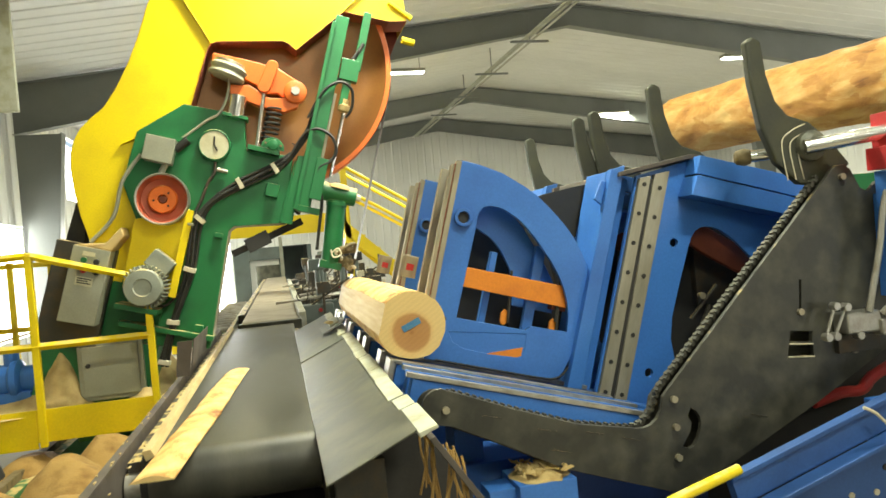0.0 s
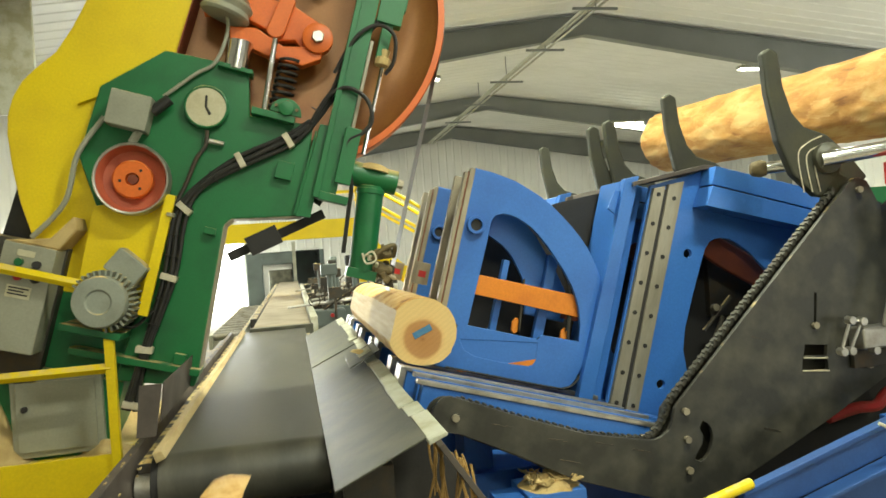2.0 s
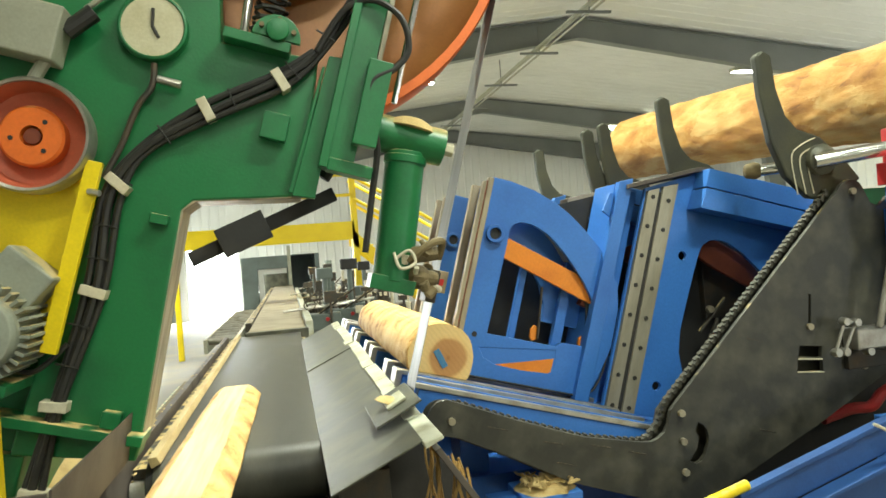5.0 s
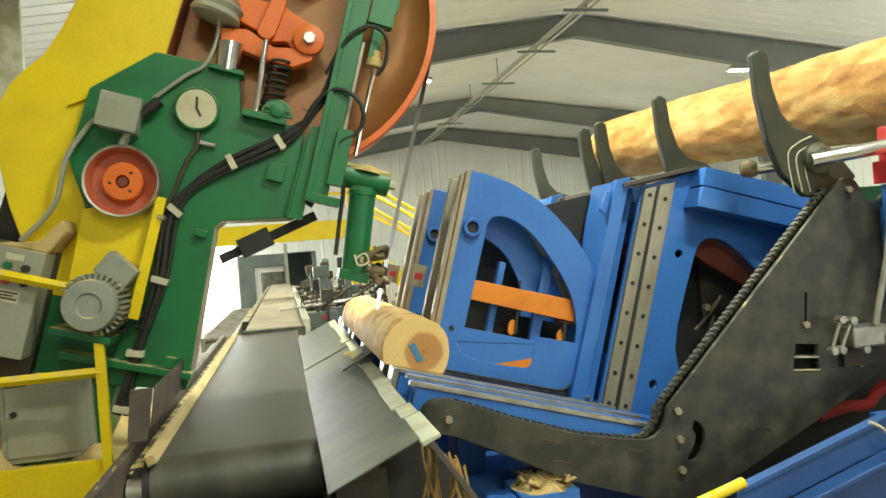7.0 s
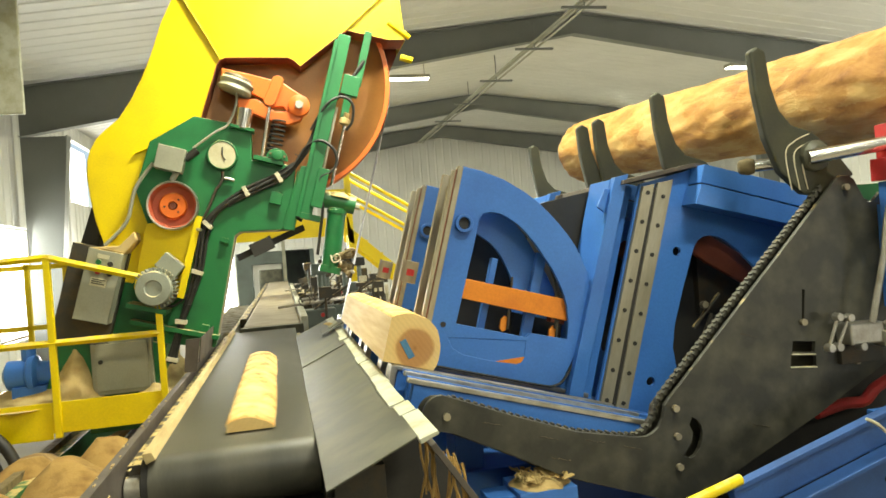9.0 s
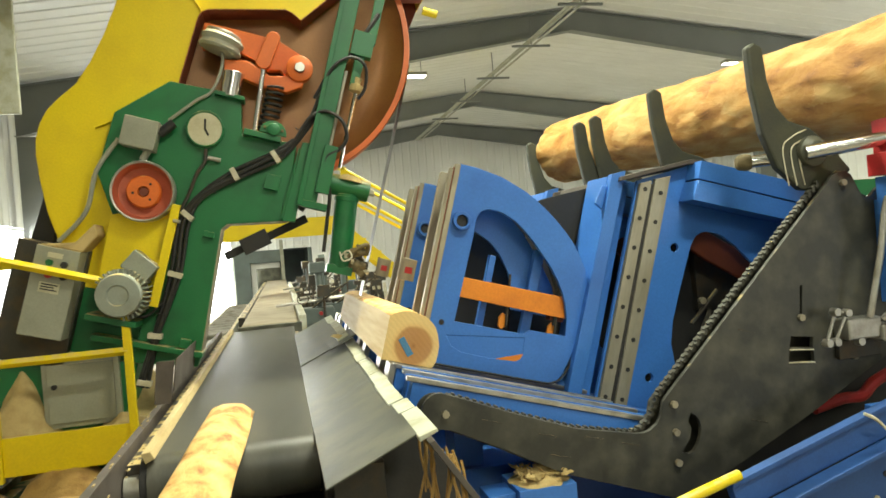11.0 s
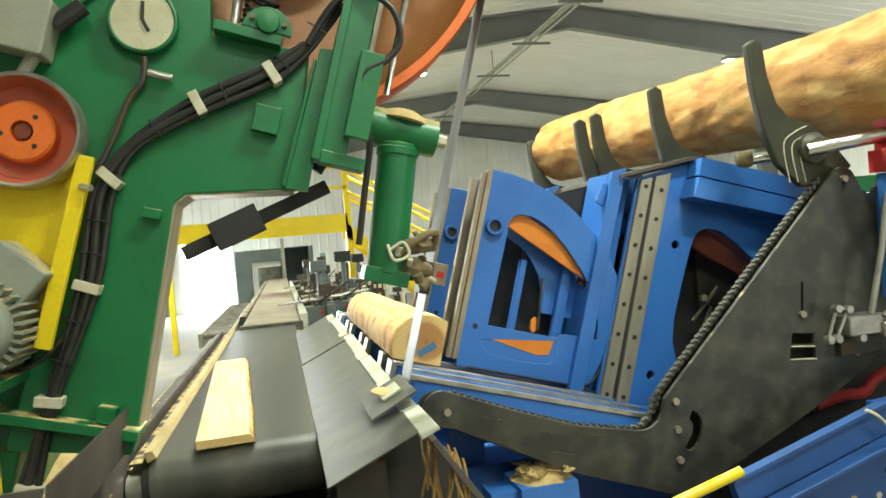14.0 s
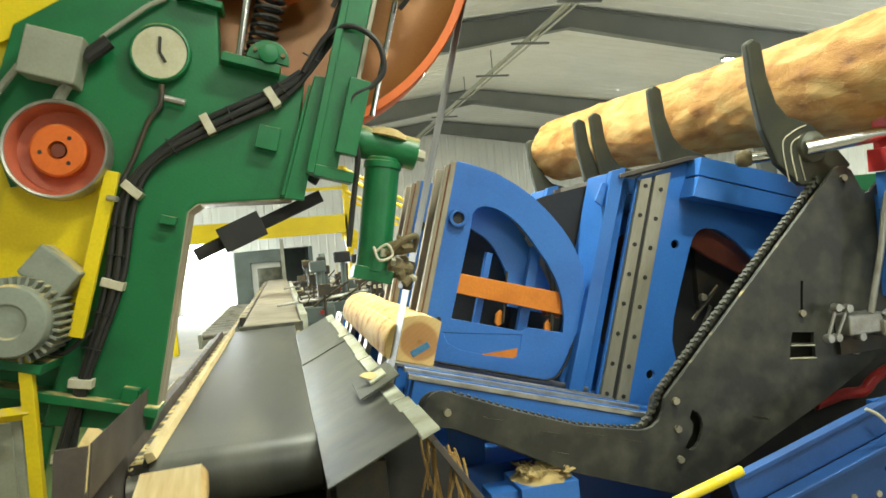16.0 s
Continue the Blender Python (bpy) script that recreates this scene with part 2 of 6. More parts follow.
def ribbed(bm, along, a0, a1, z0, z1, fixed, step=0.3, deep=0.02, thick=0.12, sign=1):
    """A ribbed wall sheet with thickness."""
    n = int((a1 - a0) / step)
    prof = []
    for i in range(n):
        s = a0 + i * step
        prof += [(s, 0), (s + step * 0.72, 0), (s + step * 0.8, deep), (s + step * 0.92, deep)]
    prof.append((a1, 0))
    rows = []
    for s, d in prof:
        co = []
        for z in (z0, z1(s) if callable(z1) else z1):
            co.append((s, fixed - sign * d, z) if along == "x" else (fixed - sign * d, s, z))
        for z in (z1(s) if callable(z1) else z1, z0):
            co.append((s, fixed + sign * thick, z) if along == "x" else (fixed + sign * thick, s, z))
        rows.append([bm.verts.new(c) for c in co])
    for a, b in zip(rows, rows[1:]):
        for k in range(4):
            bm.faces.new((a[k], b[k], b[(k + 1) % 4], a[(k + 1) % 4]))
    bm.faces.new(rows[0])
    bm.faces.new(rows[-1])
    return bm


def building():
    bm = bx(WEST - 1, EAST + 1, SOUTH - 1, NORTH + 14, -0.2, 0)
    single("floor", bm, CONCRETE, "dusty grey concrete floor strewn with sawdust", "floor", "structure", bevel=0)
    # the end wall, with a bright doorway, a dark doorway and sheet above them
    for x0, x1, z0 in ((WEST, -3.4, 0), (-3.4, -1.65, 2.75), (-1.65, -1.25, 0), (-1.25, 1.15, 2.05), (1.15, EAST, 0)):
        bm = ribbed(B(), "x", x0, x1, z0, roof_z, NORTH)
        single("wall_north", bm, WHITE, "white ribbed steel end wall of the hall", "wall", "structure", bevel=0)
    for y0, y1, z0, z1 in ((SOUTH, 12.2, 0, None), (12.2, 14.6, 0, 0.7), (12.2, 14.6, 2.6, None), (14.6, 16.6, 0, None), (16.6, 19.2, 0, 3.3), (16.6, 19.2, 4.7, None), (19.2, NORTH, 0, None)):
        bm = ribbed(B(), "y", y0, y1, z0, z1 if z1 else roof_z(WEST), WEST, sign=-1)
        single("wall_west", bm, WHITE, "white ribbed steel side wall of the hall", "wall", "structure", bevel=0)
    single("wall_east", ribbed(B(), "y", SOUTH, NORTH, 0, roof_z(EAST), EAST), WHITE, "white ribbed steel side wall of the hall", "wall", "structure", bevel=0)
    single("wall_south", ribbed(B(), "x", WEST, EAST, 0, roof_z, SOUTH, sign=-1), WHITE, "white ribbed steel end wall of the hall", "wall", "structure", bevel=0)
    # roof lining: sheets with fine ribs that run along the slope
    for x0, x1, nm in ((WEST - 0.2, RIDGE_X, "ceiling_west"), (RIDGE_X, EAST + 0.2, "ceiling_east")):
        bm = B()
        rows = []
        y = SOUTH - 0.2
        while y < NORTH + 0.2:
            for dy, d in ((0, 0), (0.25, 0), (0.27, -0.013), (0.31, -0.013)):
                rows.append([bm.verts.new((x0, y + dy, roof_z(x0) + d)), bm.verts.new((x1, y + dy, roof_z(x1) + d)),
                             bm.verts.new((x1, y + dy, roof_z(x1) + 0.2)), bm.verts.new((x0, y + dy, roof_z(x0) + 0.2))])
            y += 0.33
        for a, b in zip(rows, rows[1:]):
            for k in range(4):
                bm.faces.new((a[k], b[k], b[(k + 1) % 4], a[(k + 1) % 4]))
        single(nm, bm, WHITE, "white ribbed roof lining between grey rafters", "ceiling", "structure", bevel=0)
    # tapered steel frames
    for y in (-1.6, 5.9, 13.4, 20.6, 25.7):
        f = thing("steel_frame", "grey painted tapered steel portal frame of the hall", "steel frame", (RIDGE_X, y, 0), "steel frames", False)
        for side in (-1, 1):
            xe = WEST + 0.1 if side < 0 else EAST - 0.1
            deep_r, deep_e = 0.42, 0.85
            top = [(RIDGE_X, RIDGE_Z - 0.04), (xe, roof_z(xe) - 0.04)]
            low = [(xe, roof_z(xe) - 0.04 - deep_e), (RIDGE_X, RIDGE_Z - 0.04 - deep_r)]
            part("rafter", plate(B(), top + low, y - 0.006, y + 0.006), RAFTER, f, bevel=0)
            for (xa, za), (xb, zb), nm in ((top[0], top[1], "top_flange"), (low[1], low[0], "bottom_flange")):
                bm = plate(B(), [(xa, za), (xb, zb), (xb, zb - 0.014), (xa, za - 0.014)], y - 0.1, y + 0.1)
                part(nm, bm, RAFTER, f, bevel=0)
            xi = xe - side * 0.75
            bm = plate(B(), [(xe, 0), (xe, roof_z(xe) - 0.9), (xi, roof_z(xe) - 0.9), (xe - side * 0.35, 0)], y - 0.008, y + 0.008)
            part("column_web", bm, RAFTER, f, bevel=0)
            bm = plate(B(), [(xe - side * 0.35, 0), (xi, roof_z(xe) - 0.9), (xi - side * 0.02, roof_z(xe) - 0.9), (xe - side * 0.37, 0)], y - 0.12, y + 0.12)
            part("column_flange", bm, RAFTER, f, bevel=0)
    # conduit and cable tray under the ridge
    t = thing("cable_tray", "pale conduits and cable tray hung under the ridge", "cable tray", (5.3, 5, 5.55), tilted=False)
    for dx, dz, r in ((-0.1, 0, 0.022), (0.02, 0.03, 0.03), (0.12, 0.0, 0.022)):
        part("conduit", rod(B(), (5.25 + dx, 3.0, 5.62 + dz), (5.25 + dx, 25.6, 5.62 + dz), r, 8), GREY, t, bevel=0)
    for y in (6, 8.5, 11, 13.4, 16, 18.5, 21):
        part("hanger", bx(4.85, 5.65, y, y + 0.05, 5.53, 5.57), RAFTER, t, bevel=0)
        part("drop_rod", rod(B(), (5.25, y, 5.55), (5.25, y, 6.15), 0.012, 6), RAFTER, t, bevel=0)
    # lamps under the roof; south of y = 10 they are unseen additions
    for x, y, watts in ((2.8, 15.0, 620), (10.6, 14.0, 420), (10.5, 20.5, 420), (0.9, 4.7, 330), (0.1, -1.2, 70), (7.5, 8.0, 380), (2.2, 0.9, 190), (1.5, -5.0, 150)):
        z = roof_z(x) - 0.5
        lf = thing("hall_lamp", "long white strip lamp hung from the roof, near ones added", "lamp", (x, y, z), "hall lamps", False)
        part("housing", bx(x - 0.6, x + 0.6, y - 0.1, y + 0.1, z, z + 0.07), GREY, lf)
        part("tube", bx(x - 0.58, x + 0.58, y - 0.08, y + 0.08, z - 0.02, z), LAMPGLOW, lf, bevel=0)
        for s in (-0.5, 0.5):
            part("drop_rod", rod(B(), (x + s, y, z + 0.05), (x + s, y, roof_z(x + s)), 0.008, 6), RAFTER, lf, bevel=0)
        area("lamp_light", (x, y, z - 0.04), (x, y, 0), 1.2, 0.3, watts)
    # daylight at the openings
    for nm, bm in (("door_1", bx(-3.5, -1.55, NORTH + 0.3, NORTH + 0.34, 0, 2.85)),
                   ("window_1", bx(WEST - 0.34, WEST - 0.3, 12.2, 14.6, 0.7, 2.6)), ("window_2", bx(WEST - 0.34, WEST - 0.3, 16.6, 19.2, 3.3, 4.7))):
        single(nm, bm, DAYGLOW, "bright opening with white daylight outside", "opening", "structure", bevel=0)
    area("window_light", (WEST + 0.1, 13.4, 1.7), (2, 8, 1), 2.3, 1.8, 320, (0.92, 0.98, 0.95))
    # added fill lamps beside and behind the viewer, where the walls have no doors
    area("unseen_fill_light", (EAST - 0.1, 9.0, 1.9), (6, 12, 5.0), 4.0, 3.4, 430, (0.97, 1.0, 0.97))
    area("unseen_fill_light", (9.0, SOUTH + 0.1, 1.9), (6, 6, 4.6), 4.0, 3.4, 260, (0.97, 1.0, 0.97))
    area("door_light", (-2.5, NORTH - 0.1, 1.4), (-1, 14, 0.4), 1.7, 2.4, 700, (0.92, 0.98, 0.95))
    # the dark doorway with its passage behind
    for a in ((-1.25, -1.1, NORTH + 0.12, NORTH + 4, 0, 2.05), (1.0, 1.15, NORTH + 0.12, NORTH + 4, 0, 2.05), (-1.25, 1.15, NORTH + 0.12, NORTH + 4, 2.05, 2.2), (-1.1, 1.0, NORTH + 4, NORTH + 4.1, 0, 2.2)):
        single("passage_wall", bx(*a), SLATE, "slate grey passage behind the end doorway", "wall", "structure", bevel=0)


building()

# ---- the outfeed conveyor ----
BELT_Z = 0.96


def conveyor():
    c = thing("belt_conveyor", "black rubber slab conveyor with steel side frames", "conveyor", (-0.25, 5, 0.0), tilted=False)
    bm = B()
    prof = [(7.9, BELT_Z), (3.05, BELT_Z)] + [(3.05 + 0.12 * math.cos(radians(a)), BELT_Z - 0.12 + 0.12 * math.sin(radians(a))) for a in range(100, 271, 10)] + [(7.9, BELT_Z - 0.24)]
    a = [bm.verts.new((-0.57, y, z)) for y, z in prof]
    b = [bm.verts.new((0.09, y, z)) for y, z in prof]
    for i in range(len(prof)):
        j = (i + 1) % len(prof)
        bm.faces.new((a[i], a[j], b[j], b[i]))
    bm.faces.new(a)
    bm.faces.new(b)
    part("belt", bm, RUBBER, c, bevel=0, smooth=True)
    part("end_roller", rod(B(), (-0.6, 3.05, BELT_Z - 0.12), (0.11, 3.05, BELT_Z - 0.12), 0.112, 24), DARK, c, smooth=True)
    part("bearing", rod(B(), (-0.66, 3.0, BELT_Z - 0.12), (-0.59, 3.0, BELT_Z - 0.12), 0.06, 16), STEEL, c, "worn steel bearing", smooth=True)
    part("side_frame", bx(-0.65, -0.6, 3.0, 7.9, BELT_Z - 0.32, BELT_Z - 0.02), IRON, c)
    part("side_frame", bx(0.1, 0.14, 2.95, 7.9, BELT_Z - 0.35, BELT_Z - 0.06), IRON, c)
    part("timber_edge", plate(B(), [(-0.572, BELT_Z - 0.012), (-0.535, BELT_Z + 0.004), (-0.55, BELT_Z + 0.034), (-0.585, BELT_Z + 0.03)], 2.95, 7.9), TIMBER, c)
    for y in (3.2, 5.2, 7.4):
        for x in (-0.63, 0.12):
            part("leg", bx(x - 0.03, x + 0.03, y, y + 0.08, 0, BELT_Z - 0.3), IRON, c)
    part("skirt", bx(-0.7, -0.665, 2.3, 7.9, BELT_Z - 0.2, BELT_Z + 0.02), BROWNIRON, c)
    scraps = B()
    for i in range(70):
        y0, x0 = random.uniform(2.4, 7.5), random.choice((-0.682, -0.625)) + random.uniform(-0.012, 0.012)
        w = random.uniform(0.003, 0.009)
        z0 = BELT_Z + 0.022 if x0 < -0.66 else BELT_Z - 0.018
        box(scraps, x0 - w * 0.5, x0 + w * 0.5, y0, y0 + w * random.uniform(1, 4), z0, z0 + 0.004)
    single("edge_scraps", scraps, TIMBER, "pale wood splinters lying along the conveyor edge", "wood chips", "stuff", bevel=0)
    # lower cross belt under the near end
    d = thing("cross_conveyor", "lower black belt conveyor under the slab outfeed", "conveyor", (-0.2, 2.0, 0), tilted=False)
    part("belt", bx(-0.9, 0.12, 1.2, 3.6, 0.57, 0.65), RUBBER, d, bevel=0.02)
    part("side_frame", bx(-0.98, -0.9, 1.2, 2.8, 0.5, 0.72), IRON, d)
    part("support", bx(-0.9, 0.1, 2.0, 2.1, 0, 0.57), IRON, d)
    # the far belt
    e = thing("far_conveyor", "sawdust-covered conveyor belt running to the end doorway", "conveyor", (-0.15, 14, 0), tilted=False)
    part("belt", bx(-0.47, 0.15, 8.1, 24.5, BELT_Z - 0.03, BELT_Z + 0.035), FARBELT, e, bevel=0.01)
    part("end_cover", bx(-0.5, 0.18, 7.98, 8.09, BELT_Z - 0.2, BELT_Z + 0.03), CHUTE, e)
    part("side_board", bx(0.16, 0.24, 8.2, 20, BELT_Z - 0.2, BELT_Z + 0.09), LINER, e)
    part("side_board", bx(-0.58, -0.5, 9.5, 24, BELT_Z - 0.25, BELT_Z + 0.02), IRON, e)
    for y in (9, 12, 15, 18, 21):
        part("support", bx(-0.4, 0.1, y, y + 0.1, 0, BELT_Z - 0.03), IRON, e)
    # roller case beside the far belt
    g = thing("roller_table", "grey steel roller table beside the far belt", "roller table", (-0.95, 9.4, 0), tilted=False)
    part("side_frame", bx(-0.98, -0.94, 8.4, 13.5, 0.76, 0.92), GREY, g)
    part("side_frame", bx(-0.64, -0.6, 8.4, 13.5, 0.76, 0.92), GREY, g)
    for i in range(14):
        part("roller", rod(B(), (-0.94, 8.55 + 0.36 * i, 0.89), (-0.64, 8.55 + 0.36 * i, 0.89), 0.05, 12), STEEL, g, smooth=True)
    for y in (8.5, 13.2):
        part("leg", bx(-0.84, -0.74, y, y + 0.1, 0, 0.8), GREY, g)
    # the sloping chute plate between log bed and belt
    s = thing("chute", "sloping dark steel chute plates with pale plastic lip beside the belt", "chute", (0.25, 4.5, 0.5), tilted=False)
    lo, hi = (0.08, BELT_Z + 0.004), (0.383, 1.1)
    for y0, y1, lift in ((2.24, 3.02, 0.008), (3.0, 4.9, 0.0), (4.88, 6.9, 0.006)):
        part("chute_plate", plate(B(), [(lo[0], lo[1] + lift), (hi[0], hi[1] + lift), (hi[0], hi[1] + lift - 0.007), (lo[0], lo[1] + lift - 0.007)], y0, y1), CHUTE, s)
    y = 2.2
    while y < 6.8:
        ln = random.uniform(0.16, 0.5)
        w = random.uniform(-0.016, 0.014)
        part("lip", plate(B(), [(hi[0] - 0.012 + w, hi[1] - 0.012), (hi[0] + 0.05 + w, hi[1] + 0.014), (hi[0] + 0.046 + w, hi[1] + 0.026), (hi[0] - 0.016 + w, hi[1] + 0.006)], y, min(y + ln, 6.85)), LINER, s)
        y += ln + 0.008
    for y in (2.5, 4.2, 6.2):
        part("bracket", bx(0.12, 0.3, y, y + 0.06, 0, 0.955), IRON, s)


conveyor()

# ---- the leaning log carriage: beds, knees, rear frames ----
BED_V = -0.365
BEDS = (3.45, 4.38, 5.31, 6.24)      # where the log beds lie along the log
HEADS = (3.55, 4.48)                 # where the knees stand
KNEES, BARS = [], []
K = 1.03


def grown(*points):
    return [(a * K, b * K) for a, b in points]


def bed(y):
    b = thing("head_block_bed", "blue steel log bed with worn steel slide bars", "log bed", (1.2, y, BED_V), "log beds")
    for dy in (-0.2, 0.1):
        part("beam", bx(0.62, 2.05, y + dy, y + dy + 0.11, BED_V - 0.2, BED_V - 0.022), BLUE, b)
        part("slide_bar", bx(0.6, 1.72, y + dy - 0.01, y + dy + 0.035, BED_V - 0.02, BED_V), STEEL, b)
        part("slide_bar", bx(0.6, 1.72, y + dy + 0.06, y + dy + 0.1, BED_V - 0.02, BED_V - 0.004), WEAR, b)
        part("end_plate", bx(0.585, 0.615, y + dy - 0.01, y + dy + 0.115, BED_V - 0.16, BED_V - 0.004), STEEL, b)
    if y == BEDS[0]:
        for dy, v in ((-0.31, BED_V - 0.006), (-0.42, BED_V - 0.02)):
            part("front_beam", bx(0.66, 1.78, y + dy, y + dy + 0.07, v - 0.16, v - 0.024), BLUE, b)
            part("front_bar", bx(0.63, 1.8, y + dy - 0.008, y + dy + 0.03, v - 0.022, v), STEEL, b)
            part("bar_lip", bx(0.63, 1.8, y + dy + 0.034, y + dy + 0.05, v - 0.022, v + 0.004), BLUE, b)
    return b


KNEE_OUT = grown((0.772, -0.354), (0.767, 0.638), (0.865, 0.637), (0.988, 0.622), (1.118, 0.582), (1.19, 0.55), (1.256, 0.511), (1.32, 0.469), (1.384, 0.42), (1.43, 0.378), (1.47, 0.332), (1.53, 0.25),
                 (1.56, 0.12), (1.56, -0.08), (1.52, -0.24), (1.5, -0.3), (1.472, -0.342), (1.42, -0.354))
KNEE_HOLE = grown((0.894, -0.13), (0.905, 0.327), (0.903, 0.397), (0.92, 0.43), (0.957, 0.447), (1.0, 0.449), (1.039, 0.442), (1.1, 0.42), (1.157, 0.386), (1.215, 0.342), (1.268, 0.294), (1.33, 0.236), (1.386, 0.171),
                  (1.42, 0.12), (1.448, 0.066), (1.474, -0.017), (1.482, -0.098), (1.302, -0.103), (1.28, -0.108), (1.262, -0.128))
KNEE_SLOT = grown((0.869, -0.205), (1.268, -0.146), (1.274, -0.233), (1.262, -0.256), (1.241, -0.268), (1.104, -0.276), (0.96, -0.272), (0.9, -0.25))
ROCKER = grown((0.9, 0.352), (0.951, 0.336), (1.025, 0.307), (1.066, 0.279), (1.1, 0.247), (1.163, 0.169), (1.208, 0.072), (1.218, -0.02), (1.44, -0.02), (1.442, 0.08), (1.417, 0.142), (1.343, 0.235), (1.26, 0.325),
               (1.199, 0.389), (1.105, 0.46), (0.93, 0.49))


def knee(y):
    k = thing("knee", "blue steel log knee plate with curved back and cut-out window", "log knee", (1.2, y, BED_V), "log knees")
    part("front_plate", plate(B(), KNEE_OUT, y - 0.06, y - 0.035, [KNEE_HOLE, KNEE_SLOT, circle(0.852, 0.371, 0.026, 12)]), BLUE, k)
    part("slot_backing", plate(B(), grown((0.84, -0.14), (1.3, -0.135), (1.3, -0.3), (0.84, -0.3)), y - 0.0565, y - 0.05), BLUE, k)
    part("rocker_plate", plate(B(), ROCKER, y + 0.09, y + 0.115), BLUE, k, "grey-blue curved inner plate")
    # Added dark sheet paints in the shade inside the knee window.
    part("inner_shade", bx(0.87, 1.56, y + 0.3, y + 0.31, -0.34, 0.5), DARK, k)
    part("hose_chain", pipe(B(), [(1.6, y - 0.05, 0.05), (1.59, y - 0.05, -0.2), (1.555, y - 0.055, -0.31), (1.5, y - 0.062, -0.352), (1.42, y - 0.068, -0.36), (1.1, y - 0.072, -0.36), (0.85, y - 0.072, -0.36)], 0.006, 8), CABLE, k, bevel=0, smooth=True)
    part("face_bolt", rod(B(), (0.855, y - 0.06, -0.15), (0.855, y - 0.064, -0.15), 0.014, 12), DARK, k, bevel=0)
    part("dog_plate", bx(0.64, 0.73, y + 0.24, y + 0.255, 0.02, 0.14), WEAR, k)
    part("dog_mark", bx(0.67, 0.71, y + 0.236, y + 0.239, 0.06, 0.095), REDPAINT, k, "red paint mark", bevel=0)
    part("face_strip", bx(0.764, 0.792, y - 0.075, y - 0.03, -0.33, 0.65), WEAR, k, "worn timber-coloured wear strip")
    part("face_strip", bx(0.74, 0.758, y - 0.073, y - 0.03, -0.33, 0.625), WEAR, k)
    part("strip_groove", bx(0.757, 0.765, y - 0.066, y - 0.03, -0.33, 0.63), RUST, k, bevel=0)
    part("face_strip", bx(0.742, 0.79, y + 0.15, y + 0.195, -0.33, 0.63), WEAR, k)
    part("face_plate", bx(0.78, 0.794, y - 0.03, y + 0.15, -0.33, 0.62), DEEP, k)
    part("boss", ring(B(), (0.852, y - 0.06, 0.371), (0, -1, 0), [(0.047, 0), (0.047, 0.03), (0.03, 0.03), (0.03, -0.01)], 24), BLUE, k, smooth=True)
    # Dark disc set into the boss for the shade of its bore.
    part("bore_shade", rod(B(), (0.852, y - 0.05, 0.371), (0.852, y - 0.072, 0.371), 0.029, 16), DARK, k, bevel=0)
    part("rib", bx(1.07, 1.105, y + 0.05, y + 0.09, -0.33, 0.24), BLUE, k)
    part("rib", bx(1.31, 1.365, y + 0.04, y + 0.08, -0.33, 0.32), BLUE, k)
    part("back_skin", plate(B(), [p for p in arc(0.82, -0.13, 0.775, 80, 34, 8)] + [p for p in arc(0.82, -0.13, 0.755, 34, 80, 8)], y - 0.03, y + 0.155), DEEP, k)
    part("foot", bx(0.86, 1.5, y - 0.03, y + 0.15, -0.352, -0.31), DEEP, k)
    for u, v in ((1.19, -0.09), (1.465, -0.09)):
        part("pivot_ear", plate(B(), [(u - 0.018, v - 0.025), (u - 0.02, v + 0.02), (u - 0.004, v + 0.045), (u + 0.02, v + 0.035), (u + 0.02, v - 0.025), (u, v - 0.042)], y + 0.0, y + 0.02), AMBER, k)
        part("ear_rod", rod(B(), (u + 0.02, y - 0.012, v - 0.02), (u - 0.01, y - 0.012, v + 0.25), 0.007, 6), IRON, k, bevel=0)
    part("hose", pipe(B(), [(1.36, y - 0.01, 0.3), (1.45, y - 0.01, 0.1), (1.47, y - 0.01, -0.06)], 0.009), CABLE, k, bevel=0)
    return k


def turner_bar(y):
    """The orange dogging bar that slides up and down inside a knee."""
    o = thing("dog_bar", "orange steel dogging bar inside the knee window", "dog bar", (1.2, y, 0.07), "dog bars")
    part("bar", plate(B(), [(0.9, 0.028), (0.9, 0.13), (1.5, 0.135), (1.52, 0.022)], y - 0.03, y - 0.005), AMBER, o)
    part("lug", bx(1.44, 1.52, y + 0.0, y + 0.06, 0.0, 0.11), RUST, o)
    return o


def lower_bar(y):
    o = thing("lower_dog_bar", "orange lower dogging arm in the slot under the knee window", "dog bar", (1.2, y, -0.2), "lower dog bars")
    part("arm", plate(B(), grown((0.86, -0.34), (1.085, -0.266), (1.262, -0.205), (1.262, -0.3), (1.2, -0.325), (0.95, -0.335)), y - 0.0595, y - 0.057), AMBER, o, bevel=0)
    return o


